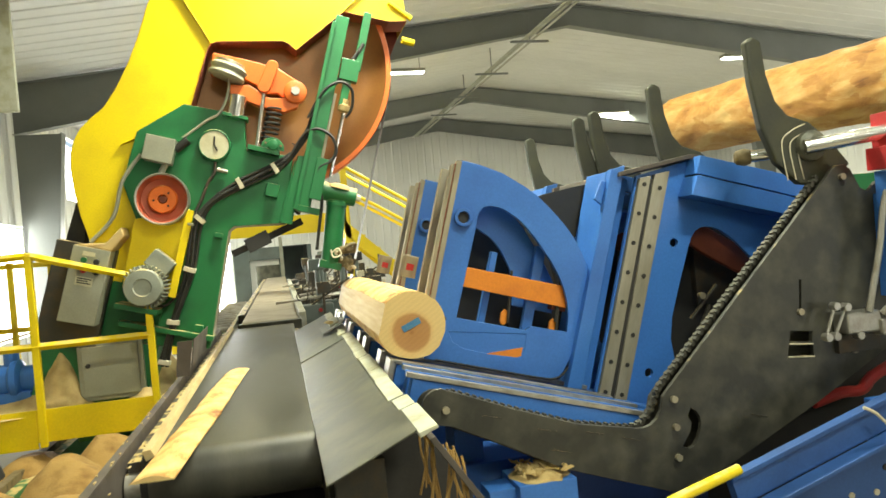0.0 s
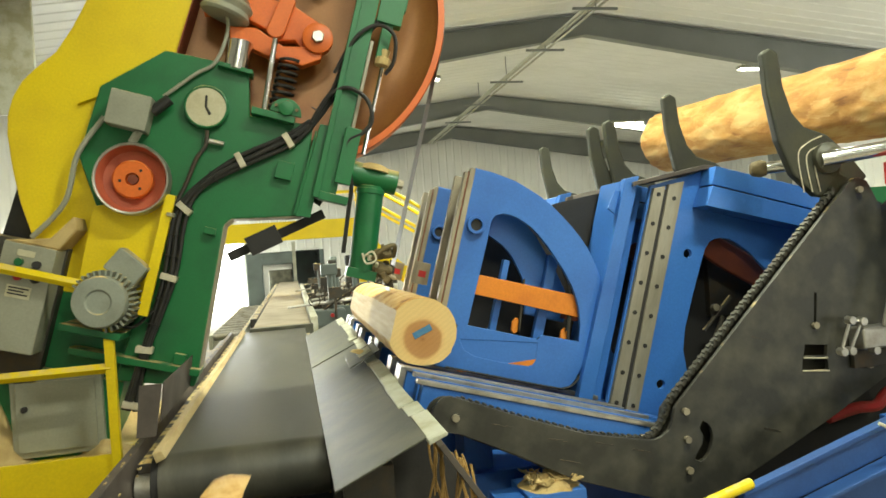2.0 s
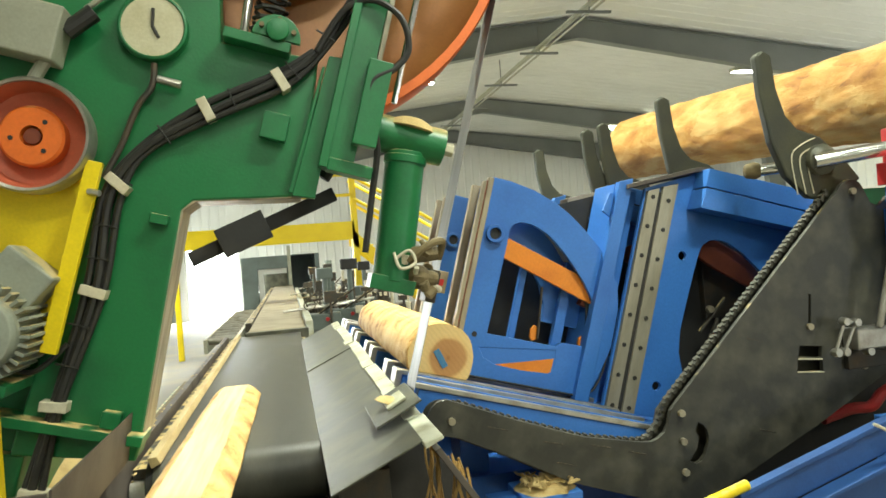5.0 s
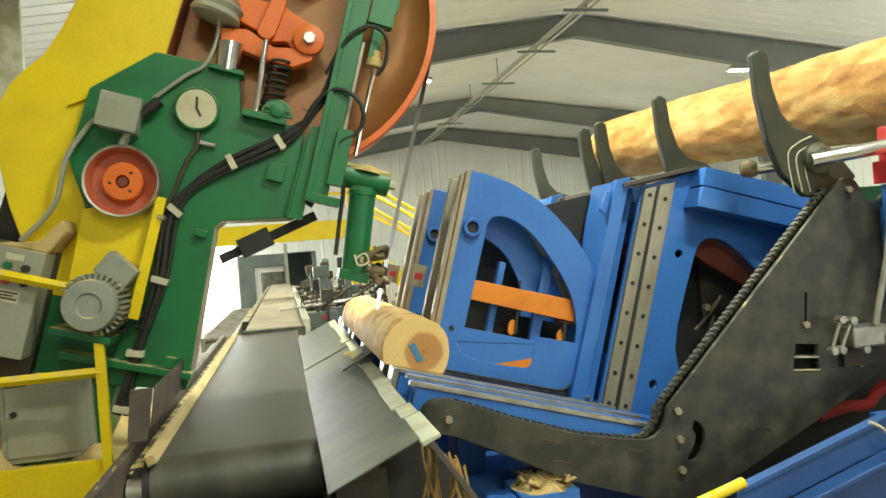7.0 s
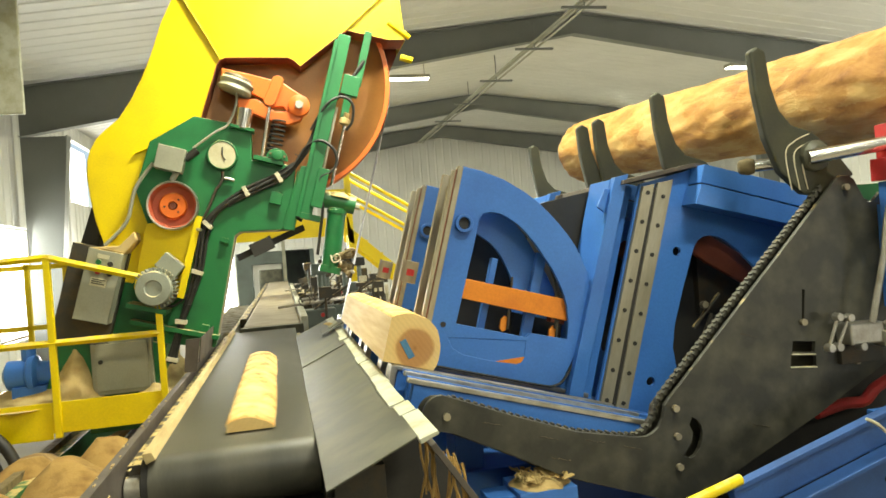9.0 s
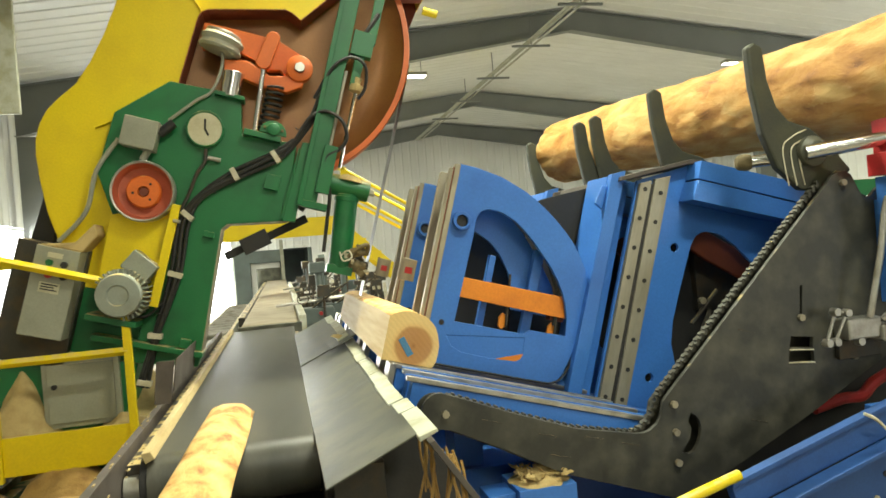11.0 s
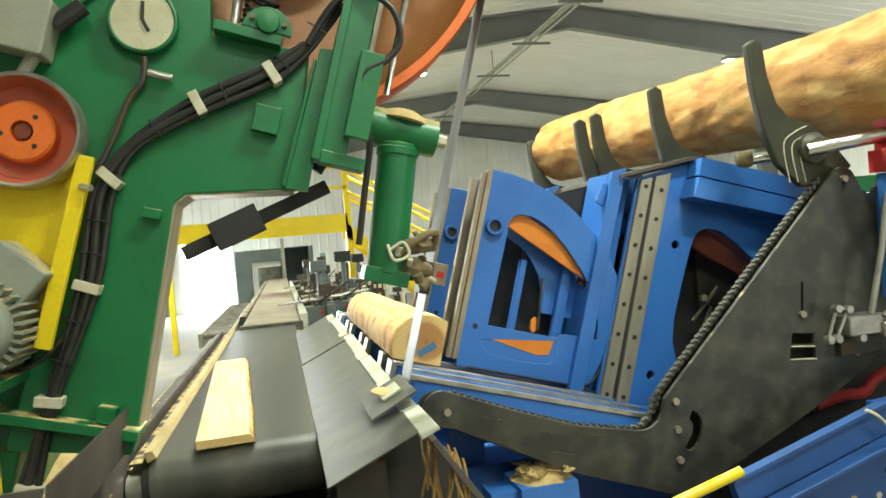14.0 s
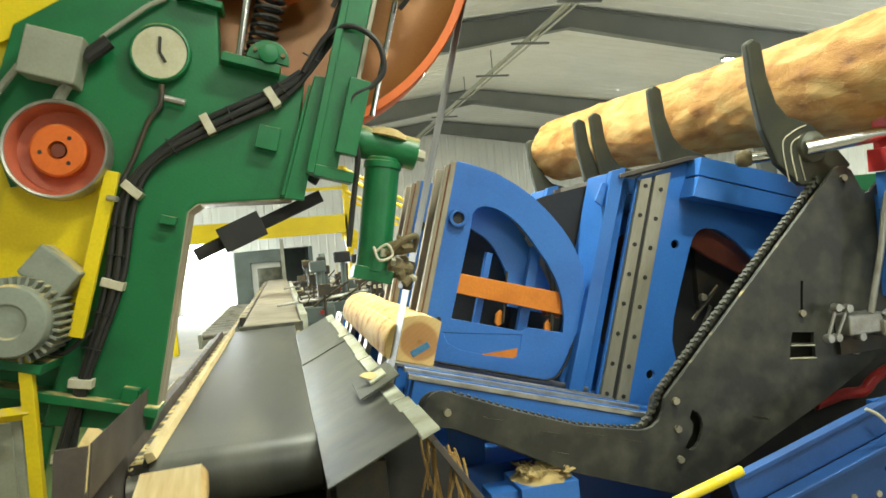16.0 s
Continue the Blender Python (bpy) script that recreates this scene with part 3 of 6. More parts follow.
def rear_frame(y):
    f = thing("rear_frame", "blue steel rear frame of a head block with bolted guide rails", "machine frame", (2.1, y, BED_V), "rear frames")
    part("post", plate(B(), grown((1.522, -0.4), (1.542, 0.765), (1.612, 0.8), (1.6, -0.4)), y - 0.1, y - 0.05), BLUE, f)
    part("post_back", bx(1.585, 1.61, y - 0.05, y + 0.2, -0.41, 0.78), BLUE, f)
    part("post_lug", plate(B(), grown((1.492, 0.6), (1.512, 0.7), (1.54, 0.705), (1.535, 0.58)), y - 0.07, y - 0.05), BLUE, f)
    part("inner_wall", bx(1.64, 1.75, y + 0.02, y + 0.05, -0.45, 0.78), BLUE, f)
    # Dark sheet added for the shade between the two rear frames.
    part("frame_shade", plate(B(), [(1.3, -0.36), (1.3, 0.59), (1.36, 0.63), (1.64, 0.765), (1.76, 0.8), (1.76, -0.36)], y + 0.24, y + 0.26), DARK, f)
    hole = grown((2.048, 0.087), (2.056, 0.271), (2.07, 0.458), (2.076, 0.515), (2.092, 0.556), (2.12, 0.582), (2.154, 0.594), (2.2, 0.598), (2.241, 0.592), (2.335, 0.556), (2.6, 0.4), (2.72, 0.05), (2.6, -0.2), (2.22, -0.21), (2.111, -0.144), (2.062, -0.031))
    part("side_plate", plate(B(), grown((1.69, -0.45), (1.7, 0.77), (1.945, 0.9), (2.0, 0.94), (2.82, 0.97), (2.87, -0.49), (1.99, -0.49)), y - 0.07, y - 0.045, [hole, circle(2.04, 0.484, 0.024, 12), circle(2.03, -0.234, 0.024, 12)]), BLUE, f)
    for pts, us in ((((1.7, -0.435), (1.708, 0.756), (1.768, 0.784), (1.764, -0.438)), (1.73, 1.738)), (((1.791, -0.442), (1.787, 0.796), (1.868, 0.832), (1.858, -0.447)), (1.824, 1.828))):
        r = part("guide_rail", plate(B(), grown(*pts), y - 0.1, y - 0.071), RAIL, f)
        for i in range(8):
            s = i / 7
            u, v = (us[0] + (us[1] - us[0]) * s) * K, (-0.36 + 1.09 * s) * K
            part("rail_bolt", rod(B(), (u, y - 0.1, v), (u, y - 0.104, v), 0.012, 8), DARK, r, bevel=0, matrix=None)
    part("rail_gap", bx(1.822, 1.842, y - 0.09, y - 0.0705, -0.45, 0.79), DARK, f, bevel=0)
    part("top_plate", plate(B(), grown((1.58, 0.757), (1.945, 0.935), (2.01, 0.947), (2.01, 0.925), (1.945, 0.911), (1.58, 0.733)), y - 0.13, y + 0.7), BROWNIRON, f)
    part("top_beam", plate(B(), grown((1.968, 0.83), (1.97, 0.926), (2.75, 0.95), (2.75, 0.845)), y - 0.2, y - 0.075), BLUE, f)
    part("top_beam_flange", plate(B(), grown((1.954, 0.712), (1.966, 0.82), (2.72, 0.832), (2.72, 0.738)), y - 0.215, y - 0.075), BLUE, f)
    part("beam_gap", bx(2.035, 2.8, y - 0.19, y - 0.075, 0.845, 0.858), DARK, f, bevel=0)
    part("swing_arm", plate(B(), [(2.13, 0.53), (2.15, 0.6), (2.24, 0.64), (2.75, 0.5), (2.74, 0.36), (2.3, 0.47)], y + 0.02, y + 0.06), RUST, f, bevel=0.01)
    for a, b in (((2.3, 0.1), (2.42, 0.32)), ((2.36, 0.02), (2.4, 0.2))):
        part("inner_hose", rod(B(), (a[0], y + 0.05, a[1]), (b[0], y + 0.05, b[1]), 0.012, 8), IRON, f, bevel=0)
    part("inner_bolt", rod(B(), (2.33, y + 0.05, 0.24), (2.33, y + 0.02, 0.24), 0.02, 10), WEAR, f, bevel=0)
    # Dark sheet behind the side opening, in place of its shade.
    part("opening_shade", bx(2.0, 2.95, y + 0.22, y + 0.25, -0.5, 0.85), DARK, f)
    part("bottom_beam", bx(1.6, 2.95, y - 0.12, y + 0.2, -0.62, -0.51), BLUE, f)
    return f


def turner_plate(y):
    """The black arm with its chain that lifts and turns the log."""
    p = thing("log_turner", "black steel log turner arm with roller chain along its edge", "log turner", (1.9, y, BED_V), "log turners")
    out = arc(0.775, -0.495, 0.08, 205, 100, 6) + [(1.1, -0.452), (1.399, -0.472), (1.6, -0.457), (1.686, -0.45), (1.725, -0.44), (1.753, -0.422), (1.778, -0.39), (1.788, -0.35), (1.786, -0.29), (1.8, -0.262), (2.443, 0.88)]
    out += [(2.46, 0.92), (2.49, 0.95), (2.528, 0.961), (2.565, 0.95), (2.59, 0.925), (2.646, 0.866), (2.67, 0.86), (2.694, 0.872), (2.728, 0.927), (3.02, 0.9), (3.06, 0.24), (2.926, 0.116), (2.591, -0.202), (2.215, -0.525), (1.99, -0.69), (1.924, -0.706), (1.385, -0.674), (1.107, -0.613), (0.842, -0.566), (0.75, -0.57)]
    slot = [(1.936, -0.32), (1.962, -0.328), (1.985, -0.347), (2.0, -0.375), (2.004, -0.41), (1.999, -0.455), (1.985, -0.485), (1.965, -0.501), (1.932, -0.498), (1.94, -0.47), (1.955, -0.43), (1.954, -0.385), (1.928, -0.356)]
    part("arm_plate", plate(B(), out, y - 0.012, y + 0.012, [slot, [(2.388, 0.117), (2.508, 0.138), (2.514, 0.088), (2.392, 0.064)], [(2.392, 0.047), (2.524, 0.073), (2.538, 0.025), (2.399, -0.004)], [(2.387, 0.366), (2.4, 0.367), (2.426, 0.228), (2.414, 0.226)]]), BLACK, p)
    for a, b in (((2.392, 0.0555), (2.52, 0.0795)), ((2.399, -0.006), (2.54, 0.022))):
        part("slot_edge", rod(B(), (a[0], y - 0.014, a[1]), (b[0], y - 0.014, b[1]), 0.0035, 6), CLAMP, p, bevel=0)
    part("rear_plate", plate(B(), [(a, b - 0.02) for a, b in out], y + 0.1, y + 0.12), BLACK, p)
    for u, v in ((0.797, -0.5), (1.838, -0.292), (1.874, -0.414), (1.913, -0.547), (2.522, 0.899), (2.418, 0.216), (2.75, 0.09)):
        bolt_head(p, u, y - 0.012, v, 0.0165, WEAR)
    for u, v in ((0.96, -0.5), (1.22, -0.52), (1.44, -0.5), (1.62, -0.5), (1.3, -0.6), (2.1, 0.1), (2.25, -0.3)):
        part("weld_mark", bx(u, u + 0.09, y - 0.0145, y - 0.0125, v - 0.003, v + 0.003), IRON, p, bevel=0)
    # roller chain along the upper edge: a strand of links
    path = [(0.8, -0.424), (1.1, -0.457), (1.4, -0.476), (1.6, -0.461), (1.68, -0.452), (1.72, -0.432), (1.752, -0.385), (1.768, -0.33), (1.775, -0.27), (1.79, -0.24), (2.425, 0.885)]
    link, pin = bx(-0.0085, 0.0085, -0.02, 0.02, -0.012, 0.004), bx(-0.007, 0.007, -0.014, 0.014, -0.008, 0.0115)
    meshes = []
    for bm, nm in ((link, "outer_link"), (pin, "inner_link")):
        me = bpy.data.meshes.new(nm)
        bm.to_mesh(me)
        me.materials.append(CHAIN)
        meshes.append(me)
    k = 0
    for (a, b), (c, d) in zip(path, path[1:]):
        ln = math.hypot(c - a, d - b)
        n = max(1, round(ln / 0.0165))
        for i in range(n):
            s = (i + 0.5) / n
            ob = new("chain_link", meshes[k % 2])
            ob.parent = p
            ob.matrix_basis = Matrix.Translation(Vector((a + (c - a) * s, y + 0.04, b + (d - b) * s)) - OFF[p.name]) @ Matrix.Rotation(-math.atan2(d - b, c - a), 4, "Y")
            k += 1
    return p


for y in BEDS:
    bed(y)
for y in HEADS:
    KNEES.append(knee(y))
    BARS.append((turner_bar(y), lower_bar(y)))
for y in HEADS:
    rear_frame(y)
turner_plate(2.92)

# ---- the travelling band saw ----
SAW_U = 0.583      # the plane of the blade
MOVERS = []


def hoop(bm, pts, y0, y1, thick=0.006):
    """A bent sheet along an open line in the x-z plane."""
    rows = []
    for i, p in enumerate(pts):
        a, b = pts[max(i - 1, 0)], pts[min(i + 1, len(pts) - 1)]
        d = Vector((b[0] - a[0], 0, b[1] - a[1])).normalized()
        n = Vector((-d.z, 0, d.x)) * thick
        o = Vector((p[0], 0, p[1]))
        rows.append([bm.verts.new(o + Vector((0, y0, 0))), bm.verts.new(o + Vector((0, y1, 0))), bm.verts.new(o + n + Vector((0, y1, 0))), bm.verts.new(o + n + Vector((0, y0, 0)))])
    for a, b in zip(rows, rows[1:]):
        for k in range(4):
            bm.faces.new((a[k], b[k], b[(k + 1) % 4], a[(k + 1) % 4]))
    bm.faces.new(rows[0])
    bm.faces.new(rows[-1])
    return bm


def saw_head():
    h = thing("bandsaw_head", "green and yellow leaning band saw head with orange wheel", "band saw", (0, 0, 0))
    MOVERS.append(h)
    body = [(-1.15, 0.68), (-0.88, 0.95), (-0.45, 0.97), (-0.39, 0.72), (-0.15, 0.745), (-0.05, 0.75), (0.0, 0.25), (-0.36, 0.15), (-0.39, 0.11), (-0.345, -0.70), (-0.35, -0.76), (-0.74, -0.8),
            (-0.7, -0.1), (-0.98, -0.02), (-1.17, 0.3)]
    part("frame_body", plate(B(), body, 0.0, 0.13), GREEN, h, bevel=0.008)
    part("lower_plate", plate(B(), [(-1.1, -1.0), (-1.1, -0.3), (-0.72, -0.3), (-0.72, -1.0)], 0.05, 0.1), GREEN, h)
    part("throat_lining", hoop(B(), [(0.0, 0.245), (-0.35, 0.15), (-0.385, 0.11), (-0.342, -0.68)], 0.004, 0.2, -0.02), WEAR, h, "dusty throat lining")
    part("foot_flange", bx(-0.98, -0.335, -0.07, 0.1, -0.695, -0.66), GREEN, h)
    part("foot_lug", bx(-0.48, -0.42, -0.05, 0.0, -0.655, -0.6), GREEN, h)
    part("deflector", plate(B(), [(-0.4, -0.6), (-0.394, -0.597), (-0.372, -0.76), (-0.378, -0.763)], -0.85, 0.0), BROWNIRON, h, "bare brown steel deflector plate", bevel=0.001)
    part("deflector", plate(B(), [(-0.486, -0.63), (-0.402, -0.605), (-0.375, -0.82), (-0.45, -0.84)], -0.862, -0.852), BROWNIRON, h, bevel=0.001)
    part("base", bx(-1.45, -0.7, 0.02, 0.7, -1.32, -0.8), GREEN, h, bevel=0.01)
    part("arm_flange", plate(B(), [(-0.035, 0.24), (-0.015, 0.76), (0.035, 0.765), (0.045, 0.25)], -0.05, 0.0), GREEN, h)
    part("arm_rib", plate(B(), [(-0.05, 0.25), (-0.03, 0.72), (-0.02, 0.72), (-0.03, 0.25)], -0.04, 0.0), GREEN, h)
    part("guide_column", bx(0.05, 0.15, -0.08, 0.02, 0.37, 1.86), GREEN, h)
    part("column_flange", bx(0.03, 0.06, -0.1, 0.0, 0.36, 1.8), GREEN, h)
    part("column_foot", bx(0.06, 0.22, -0.09, 0.0, 0.355, 0.4), GREEN, h)
    part("linear_rail", bx(0.152, 0.172, -0.06, -0.03, 0.6, 1.28), RAIL, h)
    part("slide_block", bx(0.125, 0.21, -0.13, -0.08, 0.46, 0.77), GREEN, h)
    part("valve_block", bx(0.16, 0.3, -0.06, 0.02, 1.4, 1.56), GREEN, h)
    part("valve_stem", bx(0.2, 0.26, -0.04, 0.02, 1.2, 1.42), GREEN, h)
    part("slide_rail", bx(0.25, 0.31, -0.04, 0.02, 1.5, 1.95), GREEN, h)
    part("dusty_fitting", ring(B(), (0.245, -0.02, 1.16), (0, 0, 1), [(0.02, 0), (0.045, 0.01), (0.045, 0.05), (0.025, 0.06), (0.03, 0.1)], 12), SAWDUST, h)
    part("piston_rod", rod(B(), (0.25, -0.02, 0.66), (0.25, -0.02, 1.17), 0.012, 10), CHROME, h, bevel=0)
    # guide cylinder that carries the blade guide
    t = part("cross_tube", rod(B(), (0.2, 0.02, 0.55), (0.47, 0.02, 0.55), 0.07, 22), GREEN, h, smooth=True)
    part("tube_nut", rod(B(), (0.47, 0.02, 0.55), (0.51, 0.02, 0.55), 0.026, 6), CLAMP, h)
    part("dust_cake", ring(B(), (0.335, 0.02, 0.585), (0, 0, 1), [(0.1, 0.0), (0.08, 0.028), (0.05, 0.042)], 14), SAWDUST, h, smooth=True)
    part("cylinder_tube", rod(B(), (0.335, 0.02, 0.5), (0.385, 0.02, 0.02), 0.074, 24), GREEN, h, smooth=True)
    part("cylinder_collar", rod(B(), (0.337, 0.02, 0.485), (0.34, 0.02, 0.455), 0.08, 24), GREEN, h, smooth=True)
    part("cylinder_foot", bx(0.3, 0.465, -0.05, 0.09, -0.02, 0.035), GREEN, h)
    part("guide_body", ring(B(), (0.43, 0.0, 0.05), (1, 0, 0.1), [(0.03, 0), (0.045, 0.02), (0.045, 0.06), (0.03, 0.08), (0.03, 0.1), (0.02, 0.12)], 12), GRIME, h)
    part("guide_block", bx(0.535, 0.575, 0.08, 0.2, -0.03, 0.09), IRON, h)
    part("guide_arm", bx(0.4, 0.56, 0.03, 0.09, 0.06, 0.095), IRON, h)
    part("guide_hose", pipe(B(), [(0.42, -0.05, 0.1), (0.47, -0.07, 0.17), (0.53, -0.03, 0.2), (0.54, 0.02, 0.14)], 0.014), GRIME, h, bevel=0)
    part("guide_fitting", rod(B(), (0.44, -0.04, 0.12), (0.52, -0.04, 0.15), 0.022, 8), GRIME, h)
    for i in range(14):
        a = Vector((random.uniform(0.4, 0.55), random.uniform(-0.06, 0.08), random.uniform(-0.02, 0.16)))
        part("fitting", rod(B(), a, a + Vector((random.uniform(-0.05, 0.05), random.uniform(-0.03, 0.03), random.uniform(-0.04, 0.04))), random.uniform(0.01, 0.024), 8), GRIME if i % 3 else CLAMP, h)
    part("guide_hose", pipe(B(), [(0.36, -0.06, 0.12), (0.39, -0.09, 0.07), (0.44, -0.08, 0.1), (0.41, -0.07, 0.14), (0.37, -0.06, 0.1)], 0.006), CLAMP, h, bevel=0)
    # wheel and blade
    c = (-0.36, 0.16, 1.41)
    w = part("band_wheel", ring(B(), c, (0, 1, 0), [(0.1, 0.06), (0.16, 0.065), (0.3, 0.07), (0.74, 0.07), (0.875, 0.03), (0.903, 0.0), (0.905, 0.18), (0.3, 0.16), (0.12, 0.16)], 72), WHEEL, h, "tan band wheel with orange rim", bevel=0, smooth=True)
    part("wheel_rim", ring(B(), c, (0, 1, 0), [(0.9, -0.004), (0.935, -0.004), (0.942, 0.01), (0.942, 0.19), (0.9, 0.19)], 72, True), ORANGE, w, "orange rim", bevel=0, smooth=True).location = (0, 0, 0)
    bm = bx(SAW_U - 0.001, SAW_U + 0.001, 0.165, 0.335, -0.45, 1.5)
    part("saw_blade", bm, BLADE, h, "bright steel band saw blade", bevel=0)
    bm = B()
    for i in range(128):
        z = -0.44 + i * 0.015
        a = [bm.verts.new((SAW_U + dx, y, zz)) for dx in (-0.001, 0.001) for y, zz in ((0.165, z), (0.159, z + 0.002), (0.165, z + 0.012))]
        bm.faces.new(a[:3]); bm.faces.new(a[3:]); bm.faces.new((a[0], a[1], a[4], a[3])); bm.faces.new((a[1], a[2], a[5], a[4]))
    part("blade_teeth", bm, BLADE, h, bevel=0)
    m = Matrix.Translation((0.497, 0, -0.447)) @ Matrix.Rotation(radians(-43), 4, "Y")
    part("blade_slot_cover", bx(-0.09, 0.1, -0.06, 0.32, -0.004, 0.004, m=m), CHUTE, h)
    part("cover_scrap", bx(-0.02, 0.06, 0.05, 0.2, 0.005, 0.016, m=m), LINER, h)
    part("dust_heap", ring(B(), m @ Vector((0.0, 0.14, 0.01)), (0, 0, 1), [(0.06, 0), (0.045, 0.015), (0.02, 0.022)], 10), SAWDUST, h, smooth=True)
    # yellow wheel cover
    outer = [(-1.2, -0.4), (-1.276, -0.192), (-1.393, 0.003), (-1.47, 0.17), (-1.53, 0.33), (-1.55, 0.43), (-1.548, 0.52), (-1.525, 0.61), (-1.48, 0.69), (-1.405, 0.8), (-1.355, 0.95), (-1.315, 1.14), (-1.29, 1.33), (-1.272, 1.6),
             (-1.23, 1.83), (-1.13, 2.1), (-0.95, 2.36), (-0.55, 2.7), (0.05, 2.72), (0.45, 2.35), (0.585, 1.99)]
    inner = [(0.45, 1.95), (0.1, 1.93), (-0.185, 1.547), (-0.22, 1.562), (-0.255, 1.58), (-0.295, 1.588), (-0.7, 1.474), (-0.76, 1.455), (-0.79, 1.43), (-0.803, 1.39), (-0.83, 0.9)]
    cover = outer + inner + [(-0.95, 0.6), (-1.0, -0.2), (-1.04, -0.4)]
    g = part("wheel_cover", plate(B(), cover, 0.045, 0.052), YELLOW, h)
    part("cover_rim", hoop(B(), outer, 0.05, 0.5, 0.006), YELLOW, h, smooth=True)
    part("cover_back", plate(B(), [p for p in outer if p[1] > 0.4] + [(0.5, 1.5), (-0.1, 0.75), (-1.0, 0.4)], 0.46, 0.48), RUST, h)
    for a, b in (((-1.2, 1.86), (-0.8, 1.44)), ((-1.24, 0.56), (-0.83, 0.86)), ((0.1, 1.93), (0.4, 2.4))):
        d = Vector((b[0] - a[0], b[1] - a[1])).normalized() * 0.008
        part("seam_flange", plate(B(), [a, b, (b[0] - d.y, b[1] + d.x), (a[0] - d.y, a[1] + d.x)], 0.015, 0.045), YELLOW, h)
    part("opening_lip", hoop(B(), [(0.585, 1.99)] + inner, 0.03, 0.3, -0.006), RUST, h)
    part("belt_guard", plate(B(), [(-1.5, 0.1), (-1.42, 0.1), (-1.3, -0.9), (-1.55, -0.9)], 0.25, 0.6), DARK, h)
    part("cover_hinge", rod(B(), (0.42, 0.04, 2.1), (0.62, 0.04, 2.02), 0.022, 10), YELLOW, h)
    part("cover_latch", rod(B(), (0.58, 0.04, 1.84), (0.68, 0.04, 1.84), 0.028, 10), YELLOW, h)
    # strain gear
    a = part("strain_arm", plate(B(), [(-0.77, 1.38), (-0.55, 1.39), (-0.3, 1.39), (-0.13, 1.33), (-0.06, 1.2), (-0.15, 1.12), (-0.25, 1.2), (-0.35, 1.17), (-0.42, 1.22), (-0.5, 1.24), (-0.58, 1.26), (-0.75, 1.21)], 0.05, 0.12), ORANGE, h, bevel=0.008)
    part("strain_lever", plate(B(), [(-0.6, 1.17), (-0.46, 1.2), (-0.3, 1.14), (-0.08, 1.2), (-0.09, 1.12), (-0.18, 1.06), (-0.34, 1.06), (-0.58, 1.1)], 0.01, 0.09), ORANGE, h, bevel=0.008)
    part("strain_cheek", plate(B(), arc(-0.36, 1.22, 0.05, 200, 340, 5) + arc(-0.33, 1.38, 0.045, 20, 160, 5), 0.0, 0.05), ORANGE, h, bevel=0.006)
    part("pivot_boss", ring(B(), (-0.13, 0.06, 1.23), (0, -1, 0), [(0.085, 0), (0.085, 0.07), (0.06, 0.08)], 20), ORANGE, h, smooth=True)
    part("pivot_nut", rod(B(), (-0.13, -0.02, 1.23), (-0.13, -0.045, 1.23), 0.035, 6), STEEL, h)
    part("air_bag", ring(B(), (-0.63, 0.0, 1.25), (0.1, 0, 1), [(0.12, -0.045), (0.135, -0.03), (0.12, 0), (0.135, 0.03), (0.12, 0.05), (0.06, 0.055)], 28), GREY, h, smooth=True)
    part("air_bag_plate", ring(B(), (-0.63, 0.0, 1.305), (0.1, 0, 1), [(0.11, 0), (0.11, 0.02)], 28), STEEL, h, smooth=True)
    part("strain_cylinder", rod(B(), (-0.51, 0.01, 0.94), (-0.52, 0.01, 1.1), 0.066, 20), CHROME, h, smooth=True)
    part("cylinder_base", bx(-0.6, -0.42, -0.05, 0.08, 0.93, 0.955), GREEN, h)
    part("tension_rod", rod(B(), (-0.315, -0.05, 0.76), (-0.345, -0.05, 1.15), 0.016, 12), CHROME, h, bevel=0, smooth=True)
    pts = [(-0.25 + 0.055 * math.cos(i * 0.7), 0.03 + 0.055 * math.sin(i * 0.7), 0.78 + i * 0.0042) for i in range(76)]
    part("spring", pipe(B(), pts, 0.009, 6, 1), CABLE, h, bevel=0, smooth=True)
    part("spring_seat", bx(-0.38, -0.15, -0.08, 0.1, 0.722, 0.758), GREEN, h)
    part("seat_flange", plate(B(), arc(-0.205, 0.762, 0.085, 0, 180, 14), -0.075, -0.055), GREEN, h)
    part("seat_boss", ring(B(), (-0.205, -0.075, 0.79), (0, -1, 0), [(0.04, 0), (0.04, 0.02), (0.018, 0.025)], 16), GREEN, h, smooth=True)
    for q in (30, 90, 150):
        bolt_head(h, -0.205 + 0.064 * math.cos(radians(q)), -0.075, 0.762 + 0.064 * math.sin(radians(q)), 0.009, GRIME)
    # pulley
    c = (-0.862, -0.02, 0.234)
    pu = part("drive_pulley", ring(B(), c, (0, -1, 0), [(0.16, -0.02), (0.178, 0.05), (0.178, 0.13), (0.174, 0.138), (0.166, 0.13), (0.15, 0.06), (0.1, 0.045), (0.05, 0.045)], 48), PALERED, h, "faded red dished pulley", bevel=0, smooth=True)
    part("pulley_rim", ring(B(), c, (0, -1, 0), [(0.168, 0.13), (0.169, 0.142), (0.178, 0.145), (0.184, 0.132), (0.182, 0.05)], 48, True), STEEL, h, "bare steel pulley rim", bevel=0, smooth=True)
    part("pulley_hub", ring(B(), c, (0, -1, 0), [(0.098, 0.03), (0.098, 0.1), (0.09, 0.108), (0.034, 0.108), (0.032, 0.08)], 32), ORANGE, h, "orange hub", bevel=0, smooth=True)
    part("shaft_end", rod(B(), (-0.862, -0.1, 0.234), (-0.862, -0.12, 0.234), 0.026, 16), RUST, h)
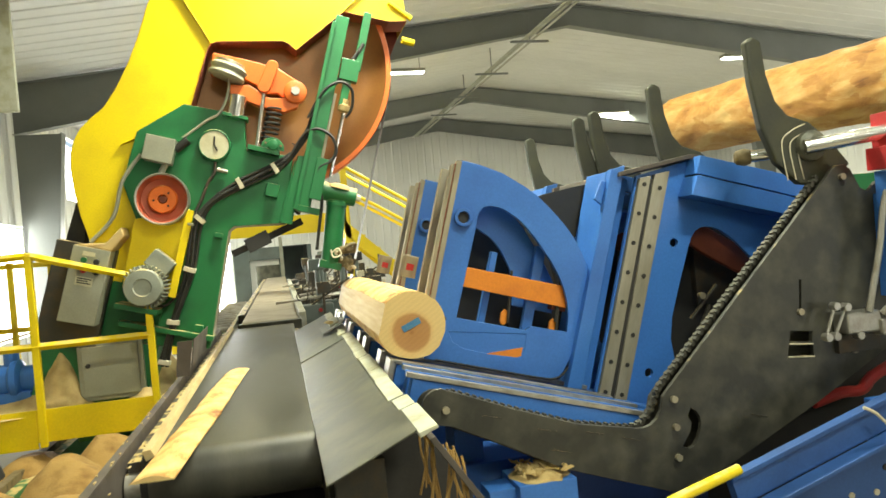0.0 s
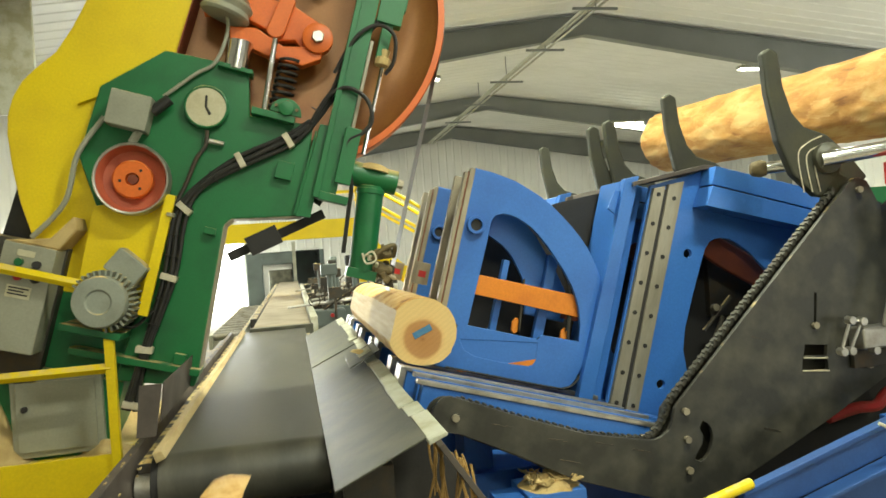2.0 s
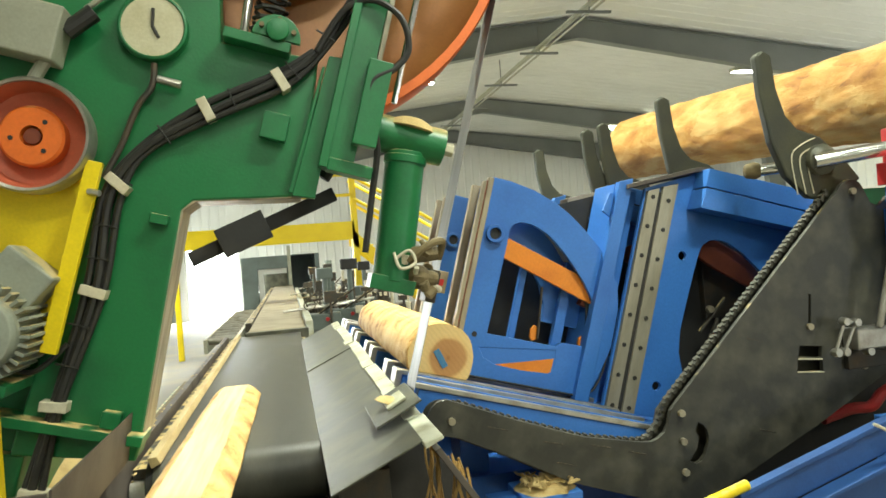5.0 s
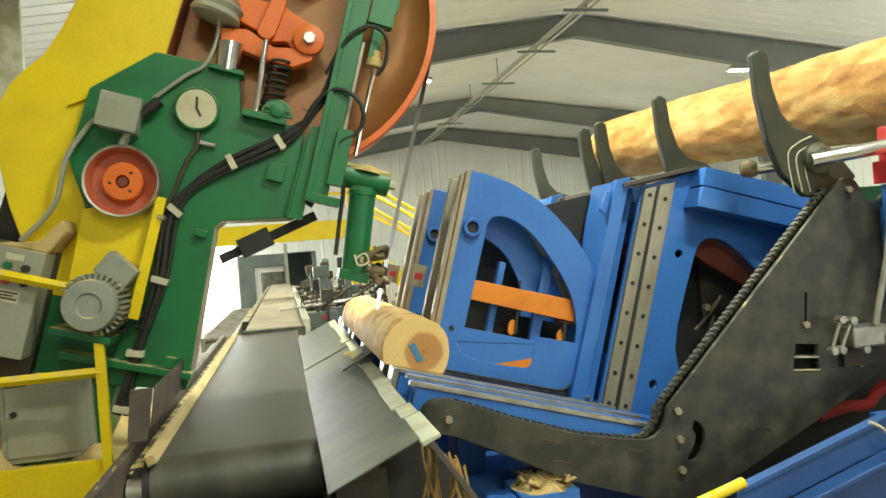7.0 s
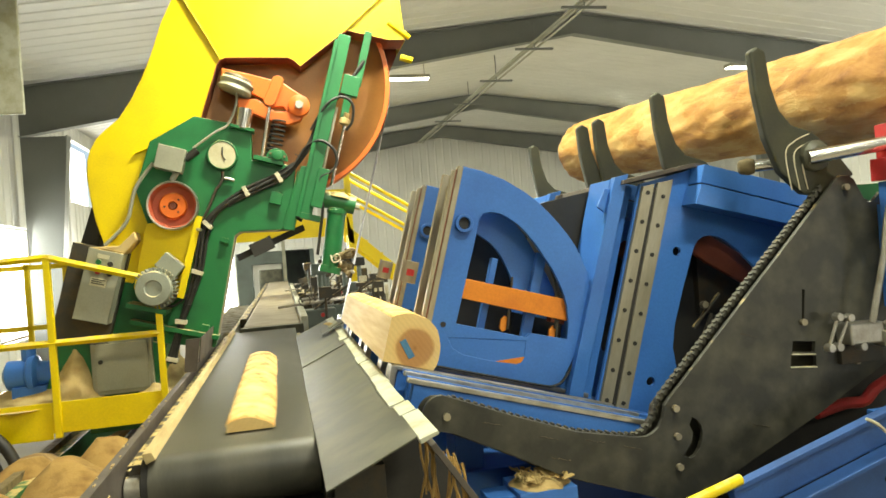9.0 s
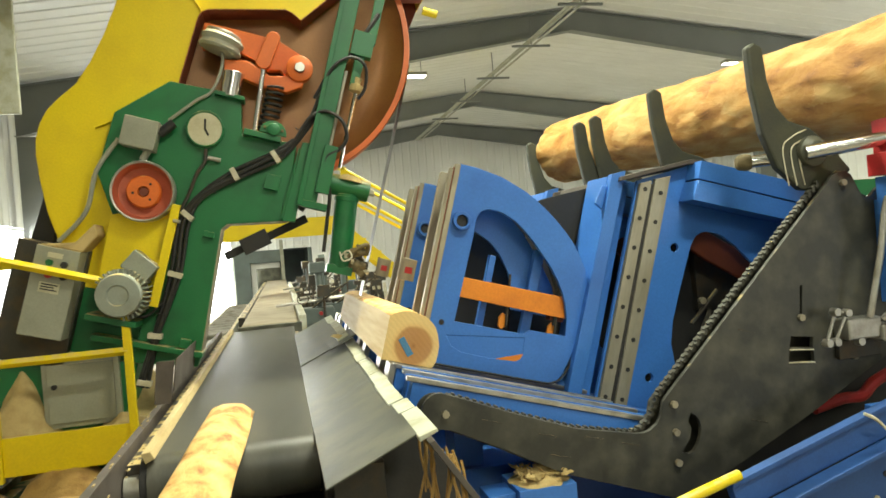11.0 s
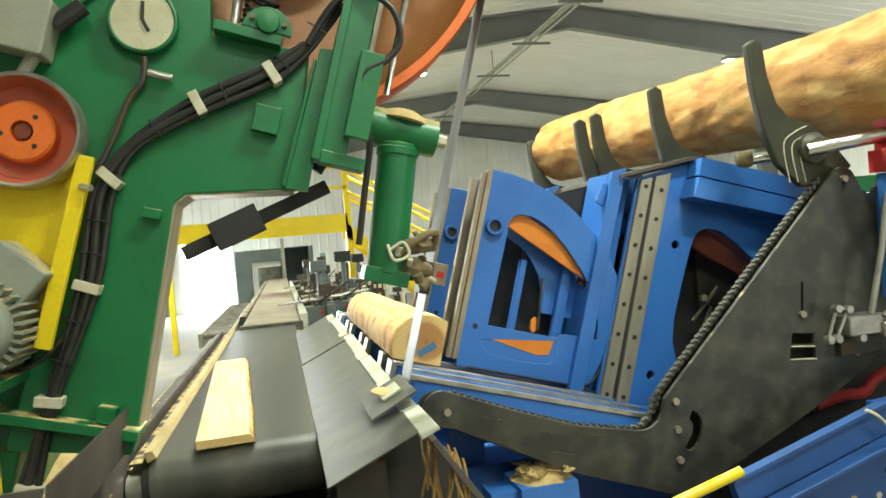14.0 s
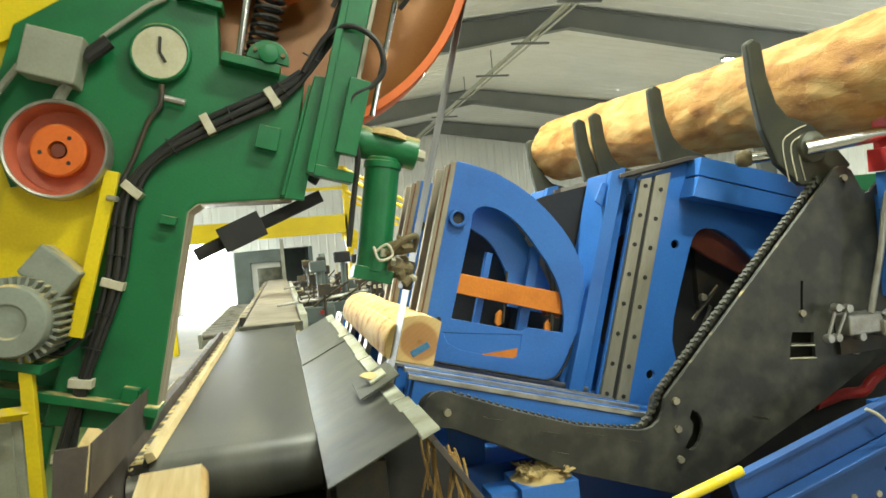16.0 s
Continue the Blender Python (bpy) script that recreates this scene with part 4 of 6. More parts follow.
    for q in (60, 200, 320):
        part("hub_screw", rod(B(), (-0.862 + 0.06 * math.cos(radians(q)), -0.127, 0.234 + 0.06 * math.sin(radians(q))), (-0.862 + 0.06 * math.cos(radians(q)), -0.1305, 0.234 + 0.06 * math.sin(radians(q))), 0.008, 8), DARK, h, bevel=0)
    # gauge, boxes, pads
    part("pressure_gauge", ring(B(), (-0.61, 0.0, 0.70), (0, -1, 0), [(0.115, 0), (0.115, 0.045), (0.104, 0.05), (0.102, 0.043)], 32), GREEN, h, smooth=True)
    d = part("gauge_face", ring(B(), (-0.61, -0.0, 0.70), (0, -1, 0), [(0.103, 0.03), (0.103, 0.044)], 32), CREAM, h, "cream gauge dial", bevel=0)
    for ang, ln in ((100, 0.06), (-50, 0.045)):
        q = radians(ang)
        part("gauge_needle", rod(B(), (-0.61, -0.047, 0.70), (-0.61 + ln * math.cos(q), -0.047, 0.70 + ln * math.sin(q)), 0.006, 6), CABLE, h, bevel=0)
    part("gauge_tee", rod(B(), (-0.56, -0.03, 0.53), (-0.48, -0.03, 0.53), 0.015, 8), STEEL, h)
    part("gauge_pipe", pipe(B(), [(-0.58, -0.03, 0.58), (-0.57, -0.03, 0.5), (-0.6, -0.03, 0.42), (-0.62, -0.03, 0.28), (-0.65, -0.03, 0.16)], 0.011), IRON, h, bevel=0)
    part("junction_box", bx(-1.06, -0.86, -0.13, 0.0, 0.485, 0.665), GREY, h, "small grey junction box", bevel=0.006)
    part("box_gland", rod(B(), (-0.86, -0.06, 0.6), (-0.79, -0.06, 0.69), 0.03, 12), CABLE, h)
    part("box_gland", rod(B(), (-0.9, -0.06, 0.49), (-0.92, -0.06, 0.42), 0.022, 10), GREY, h)
    part("pad", bx(-0.19, -0.1, -0.045, 0.0, 0.42, 0.515), GREEN, h)
    part("tab", bx(-0.48, -0.42, -0.04, 0.0, 0.045, 0.08), GREEN, h)
    m = Matrix.Translation((-0.17, 0.1, 0.075)) @ Matrix.Rotation(radians(-38), 4, "Y")
    part("flap_arm", bx(-0.21, 0.36, -0.02, 0.02, -0.026, 0.026, m=m), DARK, h)
    part("flap_weight", bx(-0.09, 0.09, -0.08, -0.02, -0.05, 0.055, m=m), DARK, h)
    part("flap_joint", rod(B(), (0.06, 0.08, 0.34), (0.09, 0.08, 0.42), 0.025, 8), DARK, h)
    # yellow shaft guard under the pulley
    part("shaft_guard", plate(B(), [(-1.03, 0.06), (-0.68, 0.2), (-0.68, -0.43), (-1.01, -0.43)], -0.055, 0.0), YELLOW, h)
    part("guard_flange", bx(-0.69, -0.64, -0.13, -0.1, -0.43, 0.2), YELLOW, h)
    part("guard_bolt", rod(B(), (-0.66, -0.13, 0.1), (-0.62, -0.15, 0.1), 0.012, 6), STEEL, h)
    # motor with cooling fins
    mo = part("motor", rod(B(), (-0.835, -0.3, -0.385), (-0.835, -0.02, -0.385), 0.125, 36), MOTOR, h, "grey-green electric motor with cooling fins", smooth=True)
    part("motor_cap", ring(B(), (-0.835, -0.3, -0.385), (0, -1, 0), [(0.128, 0), (0.12, 0.03), (0.06, 0.035), (0.055, 0.025), (0.02, 0.025)], 36), MOTOR, h, smooth=True)
    for i in range(22):
        q = radians(-70 + i * 11)
        m = Matrix.Translation((-0.835, 0, -0.385)) @ Matrix.Rotation(-q, 4, "Y")
        part("motor_fin", bx(0.12, 0.152, -0.27, -0.04, -0.005, 0.005, m=m), MOTOR, h, bevel=0)
    part("motor_box", bx(-0.865, -0.695, -0.2, -0.06, -0.27, -0.14, m=Matrix.Translation((-0.785, 0, -0.205)) @ Matrix.Rotation(radians(28), 4, "Y") @ Matrix.Translation((0.785, 0, 0.205))), MOTOR, h, bevel=0.008)
    part("motor_foot", bx(-1.0, -0.72, -0.25, 0.0, -0.56, -0.525), GREEN, h)
    # control box with push buttons
    cb = part("control_box", bx(-1.35, -1.11, -0.17, -0.0, -0.715, -0.19), GREY, h, "grey push-button control box", bevel=0.006)
    for u, v, mt, nm in ((-1.26, -0.28, GREEN, "push_button"), (-1.18, -0.28, DARK, "push_button"), (-1.25, -0.35, REDPAINT, "push_button"), (-1.17, -0.35, DARK, "push_button")):
        part(nm, rod(B(), (u, -0.17, v), (u, -0.195, v), 0.019, 14), mt, h, bevel=0)
    part("name_plate", bx(-1.28, -1.2, -0.174, -0.171, -0.25, -0.22), CREAM, h, bevel=0)
    part("name_plate", bx(-1.29, -1.18, -0.174, -0.171, -0.455, -0.395), CREAM, h, bevel=0)
    for i in range(3):
        part("print_line", bx(-1.28, -1.19 - 0.02 * (i % 2), -0.177, -0.1745, -0.41 - 0.015 * i, -0.403 - 0.015 * i), DARK, h, bevel=0)
    part("box_dust", plate(B(), [(-1.36, -0.19), (-1.11, -0.19), (-1.05, -0.07), (-1.08, -0.01), (-1.16, -0.14)], -0.15, 0.05), SAWDUST, h, bevel=0.01)
    part("box_shelf", bx(-1.5, -1.1, -0.02, 0.2, -0.9, -0.18), IRON, h)
    # hoses and cables
    trunk = [(-0.63, -0.93), (-0.625, -0.61), (-0.6, -0.22), (-0.605, 0.1), (-0.55, 0.28), (-0.38, 0.465), (-0.16, 0.625), (-0.06, 0.76), (0.0, 0.95), (0.05, 1.1), (0.12, 1.3), (0.2, 1.5), (0.3, 1.7)]
    for k, (off, r) in enumerate(((-0.022, 0.013), (0.0, 0.015), (0.022, 0.013))):
        pts = []
        n = len(trunk) if k in (1,) else (9 if k == 0 else 8)
        for i in range(n):
            a, b = trunk[max(i - 1, 0)], trunk[min(i + 1, len(trunk) - 1)]
            d = Vector((b[0] - a[0], b[1] - a[1])).normalized()
            j = 0.012 * math.sin(i * 2.1 + k)
            pts.append((trunk[i][0] - d.y * (off + j), -0.03 - 0.008 * (k % 2), trunk[i][1] + d.x * (off + j)))
        part("hose", pipe(B(), pts, r, 8), CABLE, h, bevel=0, smooth=True)
    for u, v, ang in ((-0.6, 0.15, 60), (-0.38, 0.465, 40), (-0.16, 0.63, 45), (-0.63, -0.61, 95), (-0.595, -0.22, 85), (-0.63, -0.9, 90)):
        m = Matrix.Translation((u, -0.05, v)) @ Matrix.Rotation(radians(-ang), 4, "Y")
        part("hose_clamp", bx(-0.017, 0.017, -0.012, 0.05, -0.042, 0.042, m=m), CLAMP, h)
    for i in range(9):
        a, b = trunk[1 + i % 7], trunk[2 + i % 7]
        s = 0.35 if i < 7 else 0.7
        c = Vector((a[0] + (b[0] - a[0]) * s, 0, a[1] + (b[1] - a[1]) * s))
        d = Vector((b[0] - a[0], 0, b[1] - a[1])).normalized()
        n = Vector((-d.z, 0, d.x))
        part("cable_tie", rod(B(), c - n * 0.036 + Vector((0, -0.052, 0)), c + n * 0.04 + Vector((0, -0.05, 0)), 0.0035, 6), CABLE, h, bevel=0)
    part("hose_loop", pipe(B(), [(-0.06, -0.06, 0.76), (0.0, -0.08, 0.92), (0.09, -0.1, 0.98), (0.2, -0.12, 0.94), (0.25, -0.12, 0.84), (0.22, -0.12, 0.76), (0.15, -0.12, 0.69), (0.17, -0.11, 0.58), (0.22, -0.08, 0.47), (0.24, -0.05, 0.3), (0.26, -0.04, 0.1)], 0.012), CABLE, h, bevel=0, smooth=True)
    part("hose_loop", pipe(B(), [(0.0, -0.06, 1.05), (0.07, -0.1, 1.26), (0.17, -0.1, 1.36), (0.27, -0.1, 1.33), (0.3, -0.08, 1.2), (0.27, -0.05, 1.12)], 0.011), CABLE, h, bevel=0, smooth=True)
    part("hose_loop", pipe(B(), [(-0.83, -0.03, 0.7), (-0.7, -0.03, 0.86), (-0.62, -0.02, 0.95), (-0.6, 0.0, 1.15), (-0.66, -0.05, 1.3)], 0.01), GREY, h, bevel=0, smooth=True)
    part("conduit_elbow", pipe(B(), [(-1.08, -0.05, 0.52), (-1.16, -0.05, 0.3), (-1.17, -0.03, 0.05), (-1.28, -0.03, -0.16)], 0.014), GREY, h, bevel=0, smooth=True)
    part("motor_lead", pipe(B(), [(-0.78, -0.08, -0.5), (-0.7, -0.08, -0.5), (-0.63, -0.06, -0.4)], 0.009), CABLE, h, bevel=0)
    return h


def platform():
    p = thing("service_platform", "yellow steel service platform with guard rails, strewn with sawdust", "platform", (-1.6, 0, 0.56), tilted=False)
    MOVERS.append(p)
    part("deck", bx(-2.9, -0.88, -0.2, 0.9, 0.74, 0.78), YELLOW, p)
    part("toe_board", bx(-1.66, -0.88, -0.215, -0.2, 0.6, 0.82), YELLOW, p)
    part("toe_board", bx(-2.9, -1.66, -0.215, -0.2, 0.56, 0.82), YELLOW, p)
    for x, zt in ((-1.62, 1.86), (-0.9, 1.55), (-2.8, 1.83)):
        part("post", bx(x - 0.022, x + 0.022, -0.24, -0.2, 0.57, zt), YELLOW, p)
    part("top_rail", rod(B(), (-2.85, -0.22, 1.8), (-1.62, -0.22, 1.845), 0.026, 4), YELLOW, p)
    part("top_rail", rod(B(), (-1.62, -0.22, 1.845), (-0.97, -0.22, 1.645), 0.026, 4), YELLOW, p)
    part("top_rail", rod(B(), (-0.97, -0.22, 1.645), (-0.9, -0.22, 1.545), 0.026, 4), YELLOW, p)
    part("mid_rail", rod(B(), (-2.85, -0.22, 1.235), (-0.9, -0.22, 1.24), 0.026, 4), YELLOW, p)
    for x in (-2.7, -2.4, -2.1, -1.8):
        part("back_post", bx(x - 0.02, x + 0.02, 0.86, 0.9, 0.78, 1.83), YELLOW, p)
    part("back_rail", bx(-2.85, -1.5, 0.86, 0.9, 1.78, 1.82), YELLOW, p)
    part("back_rail", bx(-2.85, -1.5, 0.86, 0.9, 1.27, 1.31), YELLOW, p)
    part("bracket", bx(-1.5, -1.1, 0.1, 0.7, 0.5, 0.74), GREEN, p)
    c = thing("grey_cabinet", "grey steel cabinet standing on the platform", "cabinet", (-1.2, 0.1, 0.8), tilted=False)
    MOVERS.append(c)
    part("case", bx(-1.43, -1.0, -0.02, 0.3, 0.8, 1.21), GREY, c, bevel=0.006)
    part("door", bx(-1.4, -1.03, -0.034, -0.021, 0.83, 1.18), GREY, c)
    part("knob", rod(B(), (-1.36, -0.034, 1.05), (-1.36, -0.05, 1.05), 0.016, 10), DARK, c, bevel=0)
    u = thing("blue_pump", "dusty blue hydraulic pump on the platform", "pump", (-1.85, 0.1, 0.8), tilted=False)
    MOVERS.append(u)
    part("casing", ring(B(), (-2.05, 0.1, 1.0), (1, 0, 0), [(0.06, 0), (0.11, 0.03), (0.11, 0.16), (0.14, 0.18), (0.14, 0.22), (0.09, 0.24), (0.09, 0.36)], 20), BLUE, u, smooth=True)
    part("foot", bx(-1.98, -1.75, 0.0, 0.2, 0.79, 0.92), BLUE, u)
    part("inlet", rod(B(), (-1.88, 0.1, 1.05), (-1.88, 0.1, 1.2), 0.05, 12), BLUE, u)
    k = thing("supply_hose", "thick black supply hoses hanging below the platform", "hose", (-1.9, -0.34, 0.56), tilted=False)
    MOVERS.append(k)
    for d, r in ((0.0, 0.04), (-0.12, 0.03)):
        part("hose", pipe(B(), [(-2.25 + d, -0.34, 0.74), (-2.09 + d, -0.34, 0.72), (-1.94 + d, -0.34, 0.59), (-1.845 + d, -0.36, 0.396), (-1.808 + d, -0.36, 0.139), (-1.84 + d, -0.3, 0.03)], r, 10), CABLE, k, bevel=0, smooth=True)
    heap = B()
    for x, y, z, r, hh in ((-1.56, 0.04, 0.78, 0.24, 0.36), (-1.8, 0.3, 0.78, 0.55, 0.2), (-1.2, 0.6, 0.78, 0.5, 0.5), (-1.0, 0.0, 0.78, 0.15, 0.07)):
        mound(heap, x, y, z, r, hh)
    d = single("sawdust_heap", heap, SAWDUST, "heap of pale sawdust lying on the yellow platform", "sawdust", "stuff", bevel=0, smooth=True)
    OFF[d.name] = Vector((0, 0, 0))
    MOVERS.append(d)


def mound(bm, x, y, z, r, hh, seg=22, rows=7):
    prev = None
    for j in range(rows + 1):
        s = j / rows
        row = []
        for i in range(seg):
            q = 2 * math.pi * i / seg
            n = noise.noise(Vector((x + math.cos(q) * s * 3, y + math.sin(q) * s * 3, z)))
            rr = r * s * (1 + 0.25 * n)
            row.append(bm.verts.new((x + rr * math.cos(q), y + rr * math.sin(q), z + hh * (0.5 + 0.5 * math.cos(math.pi * s)) * (1 + 0.25 * n))))
        if prev:
            for i in range(seg):
                bm.faces.new((prev[i], prev[(i + 1) % seg], row[(i + 1) % seg], row[i]))
        else:
            bm.faces.new(row)
        prev = row
    return bm


saw_head()
platform()
t = thing("saw_track", "dark green steel track beam under the travelling saw", "track", (-1.3, 4, 0), tilted=False)
for x in (-1.75, -1.2):
    part("rail_beam", bx(x - 0.1, x + 0.1, 1.6, 8.5, 0.12, 0.42), GREEN, t)
    part("rail", bx(x - 0.03, x + 0.03, 1.6, 8.5, 0.42, 0.47), GRIME, t)
for y in (2, 4, 6, 8):
    part("sleeper", bx(-1.95, -1.0, y, y + 0.15, 0, 0.12), GREEN, t)
bm = B()
for i in range(9):
    mound(bm, -1.5 + random.uniform(-0.4, 0.35), 2.4 + 0.55 * i, 0.0, random.uniform(0.55, 0.85), random.uniform(0.3, 0.55))
for x, y, r, hh in ((-1.2, 3.3, 0.75, 0.55), (-1.15, 3.9, 0.8, 0.6), (-1.25, 4.5, 0.85, 0.62), (-1.15, 5.1, 0.8, 0.6), (-1.75, 4.4, 0.8, 0.5), (-1.8, 5.3, 0.9, 0.5), (-2.4, 4.6, 1.0, 0.3), (-2.6, 5.8, 1.2, 0.35), (-2.3, 3.4, 0.9, 0.3)):
    mound(bm, x, y, 0.0, r, hh)
single("sawdust_floor", bm, SHADEDUST, "drifts of sawdust on the floor under the saw, browned to paint in shade", "sawdust", "stuff", bevel=0, smooth=True)


# ---- the log deck and what stands round it ----
def horn(x, y, z, size=1.0, back=False):
    h = thing("loader_horn", "dark iron curved log loader horn", "loader arm", (x, y, z), "loader horns", False)
    pts = [(-0.04, 0.66), (0.0, 0.685), (0.045, 0.66), (0.06, 0.5), (0.1, 0.37), (0.16, 0.3), (0.28, 0.26), (0.4, 0.16), (0.5, 0.04), (0.34, -0.06), (0.2, -0.04), (0.08, 0.07), (0.01, 0.24), (-0.03, 0.47)]
    part("horn_plate", plate(B(), [(x + a * size, z + b * size) for a, b in pts], y - 0.025, y + 0.025), HORN, h, bevel=0.012)
    if not back:
        part("hub", ring(B(), (x + 0.263, y - 0.025, z + 0.142), (0, -1, 0), [(0.075, 0), (0.075, 0.03), (0.055, 0.05), (0.045, 0.06)], 24), CHUTE, h, smooth=True)
        for k in range(3):
            o = 0.045 * k
            part("weld_bead", pipe(B(), [(x + 0.13 + o, y - 0.028, z - 0.02), (x + 0.11 + o, y - 0.028, z + 0.16 - o * 0.3), (x + 0.17 + o, y - 0.028, z + 0.22 - o * 0.5), (x + 0.25 + o * 0.4, y - 0.028, z + 0.25 - o)], 0.0035, 6), CLAMP, h, bevel=0)
    return h


for x, y, z, bk in ((2.3, 3.0, 1.87, False), (2.26, 3.86, 1.85, True), (2.2, 4.55, 1.83, True), (2.1, 4.6, 1.8, True), (2.15, 5.7, 1.83, True)):
    horn(x, y, z, 1.0, bk)
f = thing("loader_stand", "blue and dark iron frame carrying the loader shafts", "machine frame", (2.8, 4.2, 0), tilted=False)
for y in (3.72, 4.0, 4.66, 5.8):
    part("support", bx(2.36, 2.9, y, y + 0.06, 1.2, 1.84), IRON, f)
    part("leg", bx(2.8, 2.92, y, y + 0.08, 0, 1.3), BLUE, f)
part("cradle_beam", bx(2.85, 3.0, 2.6, 6.2, 1.25, 1.75), BLUE, f)
part("loader_shaft", rod(B(), (2.5, 2.93, 2.0), (2.86, 2.78, 2.04), 0.036, 16), CHROME, f, bevel=0, smooth=True)
part("loader_shaft", rod(B(), (2.36, 3.16, 1.995), (2.55, 3.04, 2.0), 0.03, 16), CHROME, f, bevel=0, smooth=True)
part("shaft_head", ring(B(), (2.37, 3.155, 1.995), (-1, 0.6, 0), [(0.036, 0), (0.045, 0.03), (0.035, 0.07), (0.02, 0.08)], 12), GRIME, f, smooth=True)
part("shaft_flange", bx(2.82, 2.95, 2.7, 2.86, 1.97, 2.13), REDPAINT, f, "red bearing block")
part("bearing_block", bx(2.76, 3.05, 2.66, 2.84, 1.86, 1.965), REDPAINT, f)
part("bearing_bracket", bx(2.78, 3.1, 2.68, 2.82, 1.68, 1.855), BLUE, f)
part("deck_beam", bx(2.5, 4.6, 3.75, 3.9, 1.72, 1.9), GREEN, f)
part("deck_chain_bed", bx(2.45, 4.6, 4.4, 4.55, 1.75, 1.93), GREEN, f)
# the hydraulic valve on the turner arm
v = thing("valve_set", "grey hydraulic valve with braided hoses bolted to the turner arm", "hydraulic valve", (2.6, 2.83, 1.15), tilted=False)
part("valve_body", bx(2.55, 2.74, 2.8, 2.9, 1.1, 1.2), STEEL, v, bevel=0.01)
part("valve_head", bx(2.72, 2.83, 2.78, 2.88, 1.08, 1.16), STEEL, v, bevel=0.01)
for a, b in (((2.44, 2.82, 1.1), (2.5, 2.82, 1.24)), ((2.49, 2.82, 1.1), (2.56, 2.82, 1.23)), ((2.45, 2.82, 1.1), (2.5, 2.82, 1.1)), ((2.5, 2.82, 1.24), (2.56, 2.82, 1.23))):
    part("linkage", rod(B(), a, b, 0.008, 8), STEEL, v, bevel=0)
for a in ((2.445, 1.1), (2.5, 1.24), (2.56, 1.23), (2.49, 1.1), (2.62, 1.09)):
    part("link_pin", rod(B(), (a[0], 2.8, a[1]), (a[0], 2.84, a[1]), 0.02, 10), STEEL, v)
part("braided_hose", pipe(B(), [(2.67, 2.8, 1.2), (2.69, 2.79, 1.3), (2.74, 2.78, 1.5), (2.78, 2.77, 1.72), (2.86, 2.76, 1.9)], 0.016), STEEL, v, bevel=0, smooth=True)
part("braided_hose", pipe(B(), [(2.74, 2.8, 1.18), (2.8, 2.78, 1.24), (2.9, 2.76, 1.34)], 0.016), STEEL, v, bevel=0, smooth=True)
part("red_handle", pipe(B(), [(2.54, 3.06, 0.73), (2.71, 3.06, 0.76), (2.83, 3.06, 0.76), (2.91, 3.06, 0.82), (3.07, 3.06, 0.88)], 0.03), REDPAINT, v, smooth=True)
part("mount", bx(2.56, 2.8, 2.88, 2.94, 1.0, 1.14), IRON, v)
# blue frames low down under the turner
b = thing("base_frame", "blue steel base frame with bolt holes under the log turner", "machine frame", (2.2, 2.6, 0), tilted=False)
ang = math.atan2(0.21, 0.74)
m = Matrix.Translation((2.1, 2.6, 0.7)) @ Matrix.Rotation(-ang, 4, "Y")
# Beam, flanges and web carry their shade in a darker blue.
part("sloping_beam", bx(-0.4, 1.2, -0.05, 0.0, -0.075, 0.05, m=m), SHADEBLUE, b)
part("beam_flange", bx(-0.4, 1.2, -0.06, -0.05, 0.035, 0.055, m=m), SHADEBLUE, b)
part("beam_flange", bx(-0.6, 1.2, -0.13, -0.05, -0.095, -0.078, m=m), SHADEBLUE, b)
part("lower_web", bx(-0.7, 1.2, -0.05, -0.03, -0.62, -0.098, m=m), SHADEBLUE, b)
for x, z in ((0.1, -0.26), (0.22, -0.3), (0.3, -0.22), (0.36, -0.32), (0.5, -0.24), (0.45, -0.36), (0.6, -0.34)):
    part("bolt", rod(B(), m @ Vector((x, -0.05, z)), m @ Vector((x, -0.056, z)), 0.014, 10), CLAMP if int(x * 100) % 3 else DARK, b, bevel=0)
part("post", bx(0.78, 0.9, 2.9, 3.05, 0, 0.62), BLUE, b)
part("post", bx(2.6, 2.75, 2.62, 2.8, 0, 0.8), BLUE, b)
part("wire_strap", pipe(B(), [(2.28, 2.46, 0.87), (2.33, 2.45, 0.84), (2.4, 2.44, 0.77), (2.5, 2.44, 0.73)], 0.007, 6), CLAMP, b, "twisted pale wire", bevel=0)
part("stop_bar", rod(B(), (1.4, 2.52, 0.603), (1.743, 2.55, 0.674), 0.022, 14), YELLOW, b, "yellow painted stop bar", smooth=True)
q = thing("bed_support", "blue steel supports under the log beds", "machine frame", (1.2, 3.4, 0), tilted=False)
for y in BEDS:
    part("cross_beam", bx(0.5, 2.9, y - 0.15, y + 0.2, 0.42, 0.62), BLUE, q)
    for x in (0.75, 1.7, 2.6):
        part("post", bx(x, x + 0.14, y - 0.1, y + 0.1, 0, 1.0 - x * 0.2), BLUE, q)
part("long_beam", bx(0.62, 0.76, 2.9, 6.5, 0.25, 0.45), BLUE, q)
part("shelf", bx(0.9, 1.16, 2.85, 3.1, 0.5, 0.64), BLUE, q)
# Two dark sheets added to paint in the shade below the machine.
part("under_shade", bx(0.95, 2.0, 3.2, 3.22, 0.0, 0.6), DEEP, q)
part("under_shade", bx(2.0, 4.4, 3.2, 3.22, 0.0, 1.05), DARK, q)
bm = B()
mound(bm, 1.03, 2.97, 0.64, 0.13, 0.05)
mound(bm, 0.75, 2.6, 0.4, 0.2, 0.2)
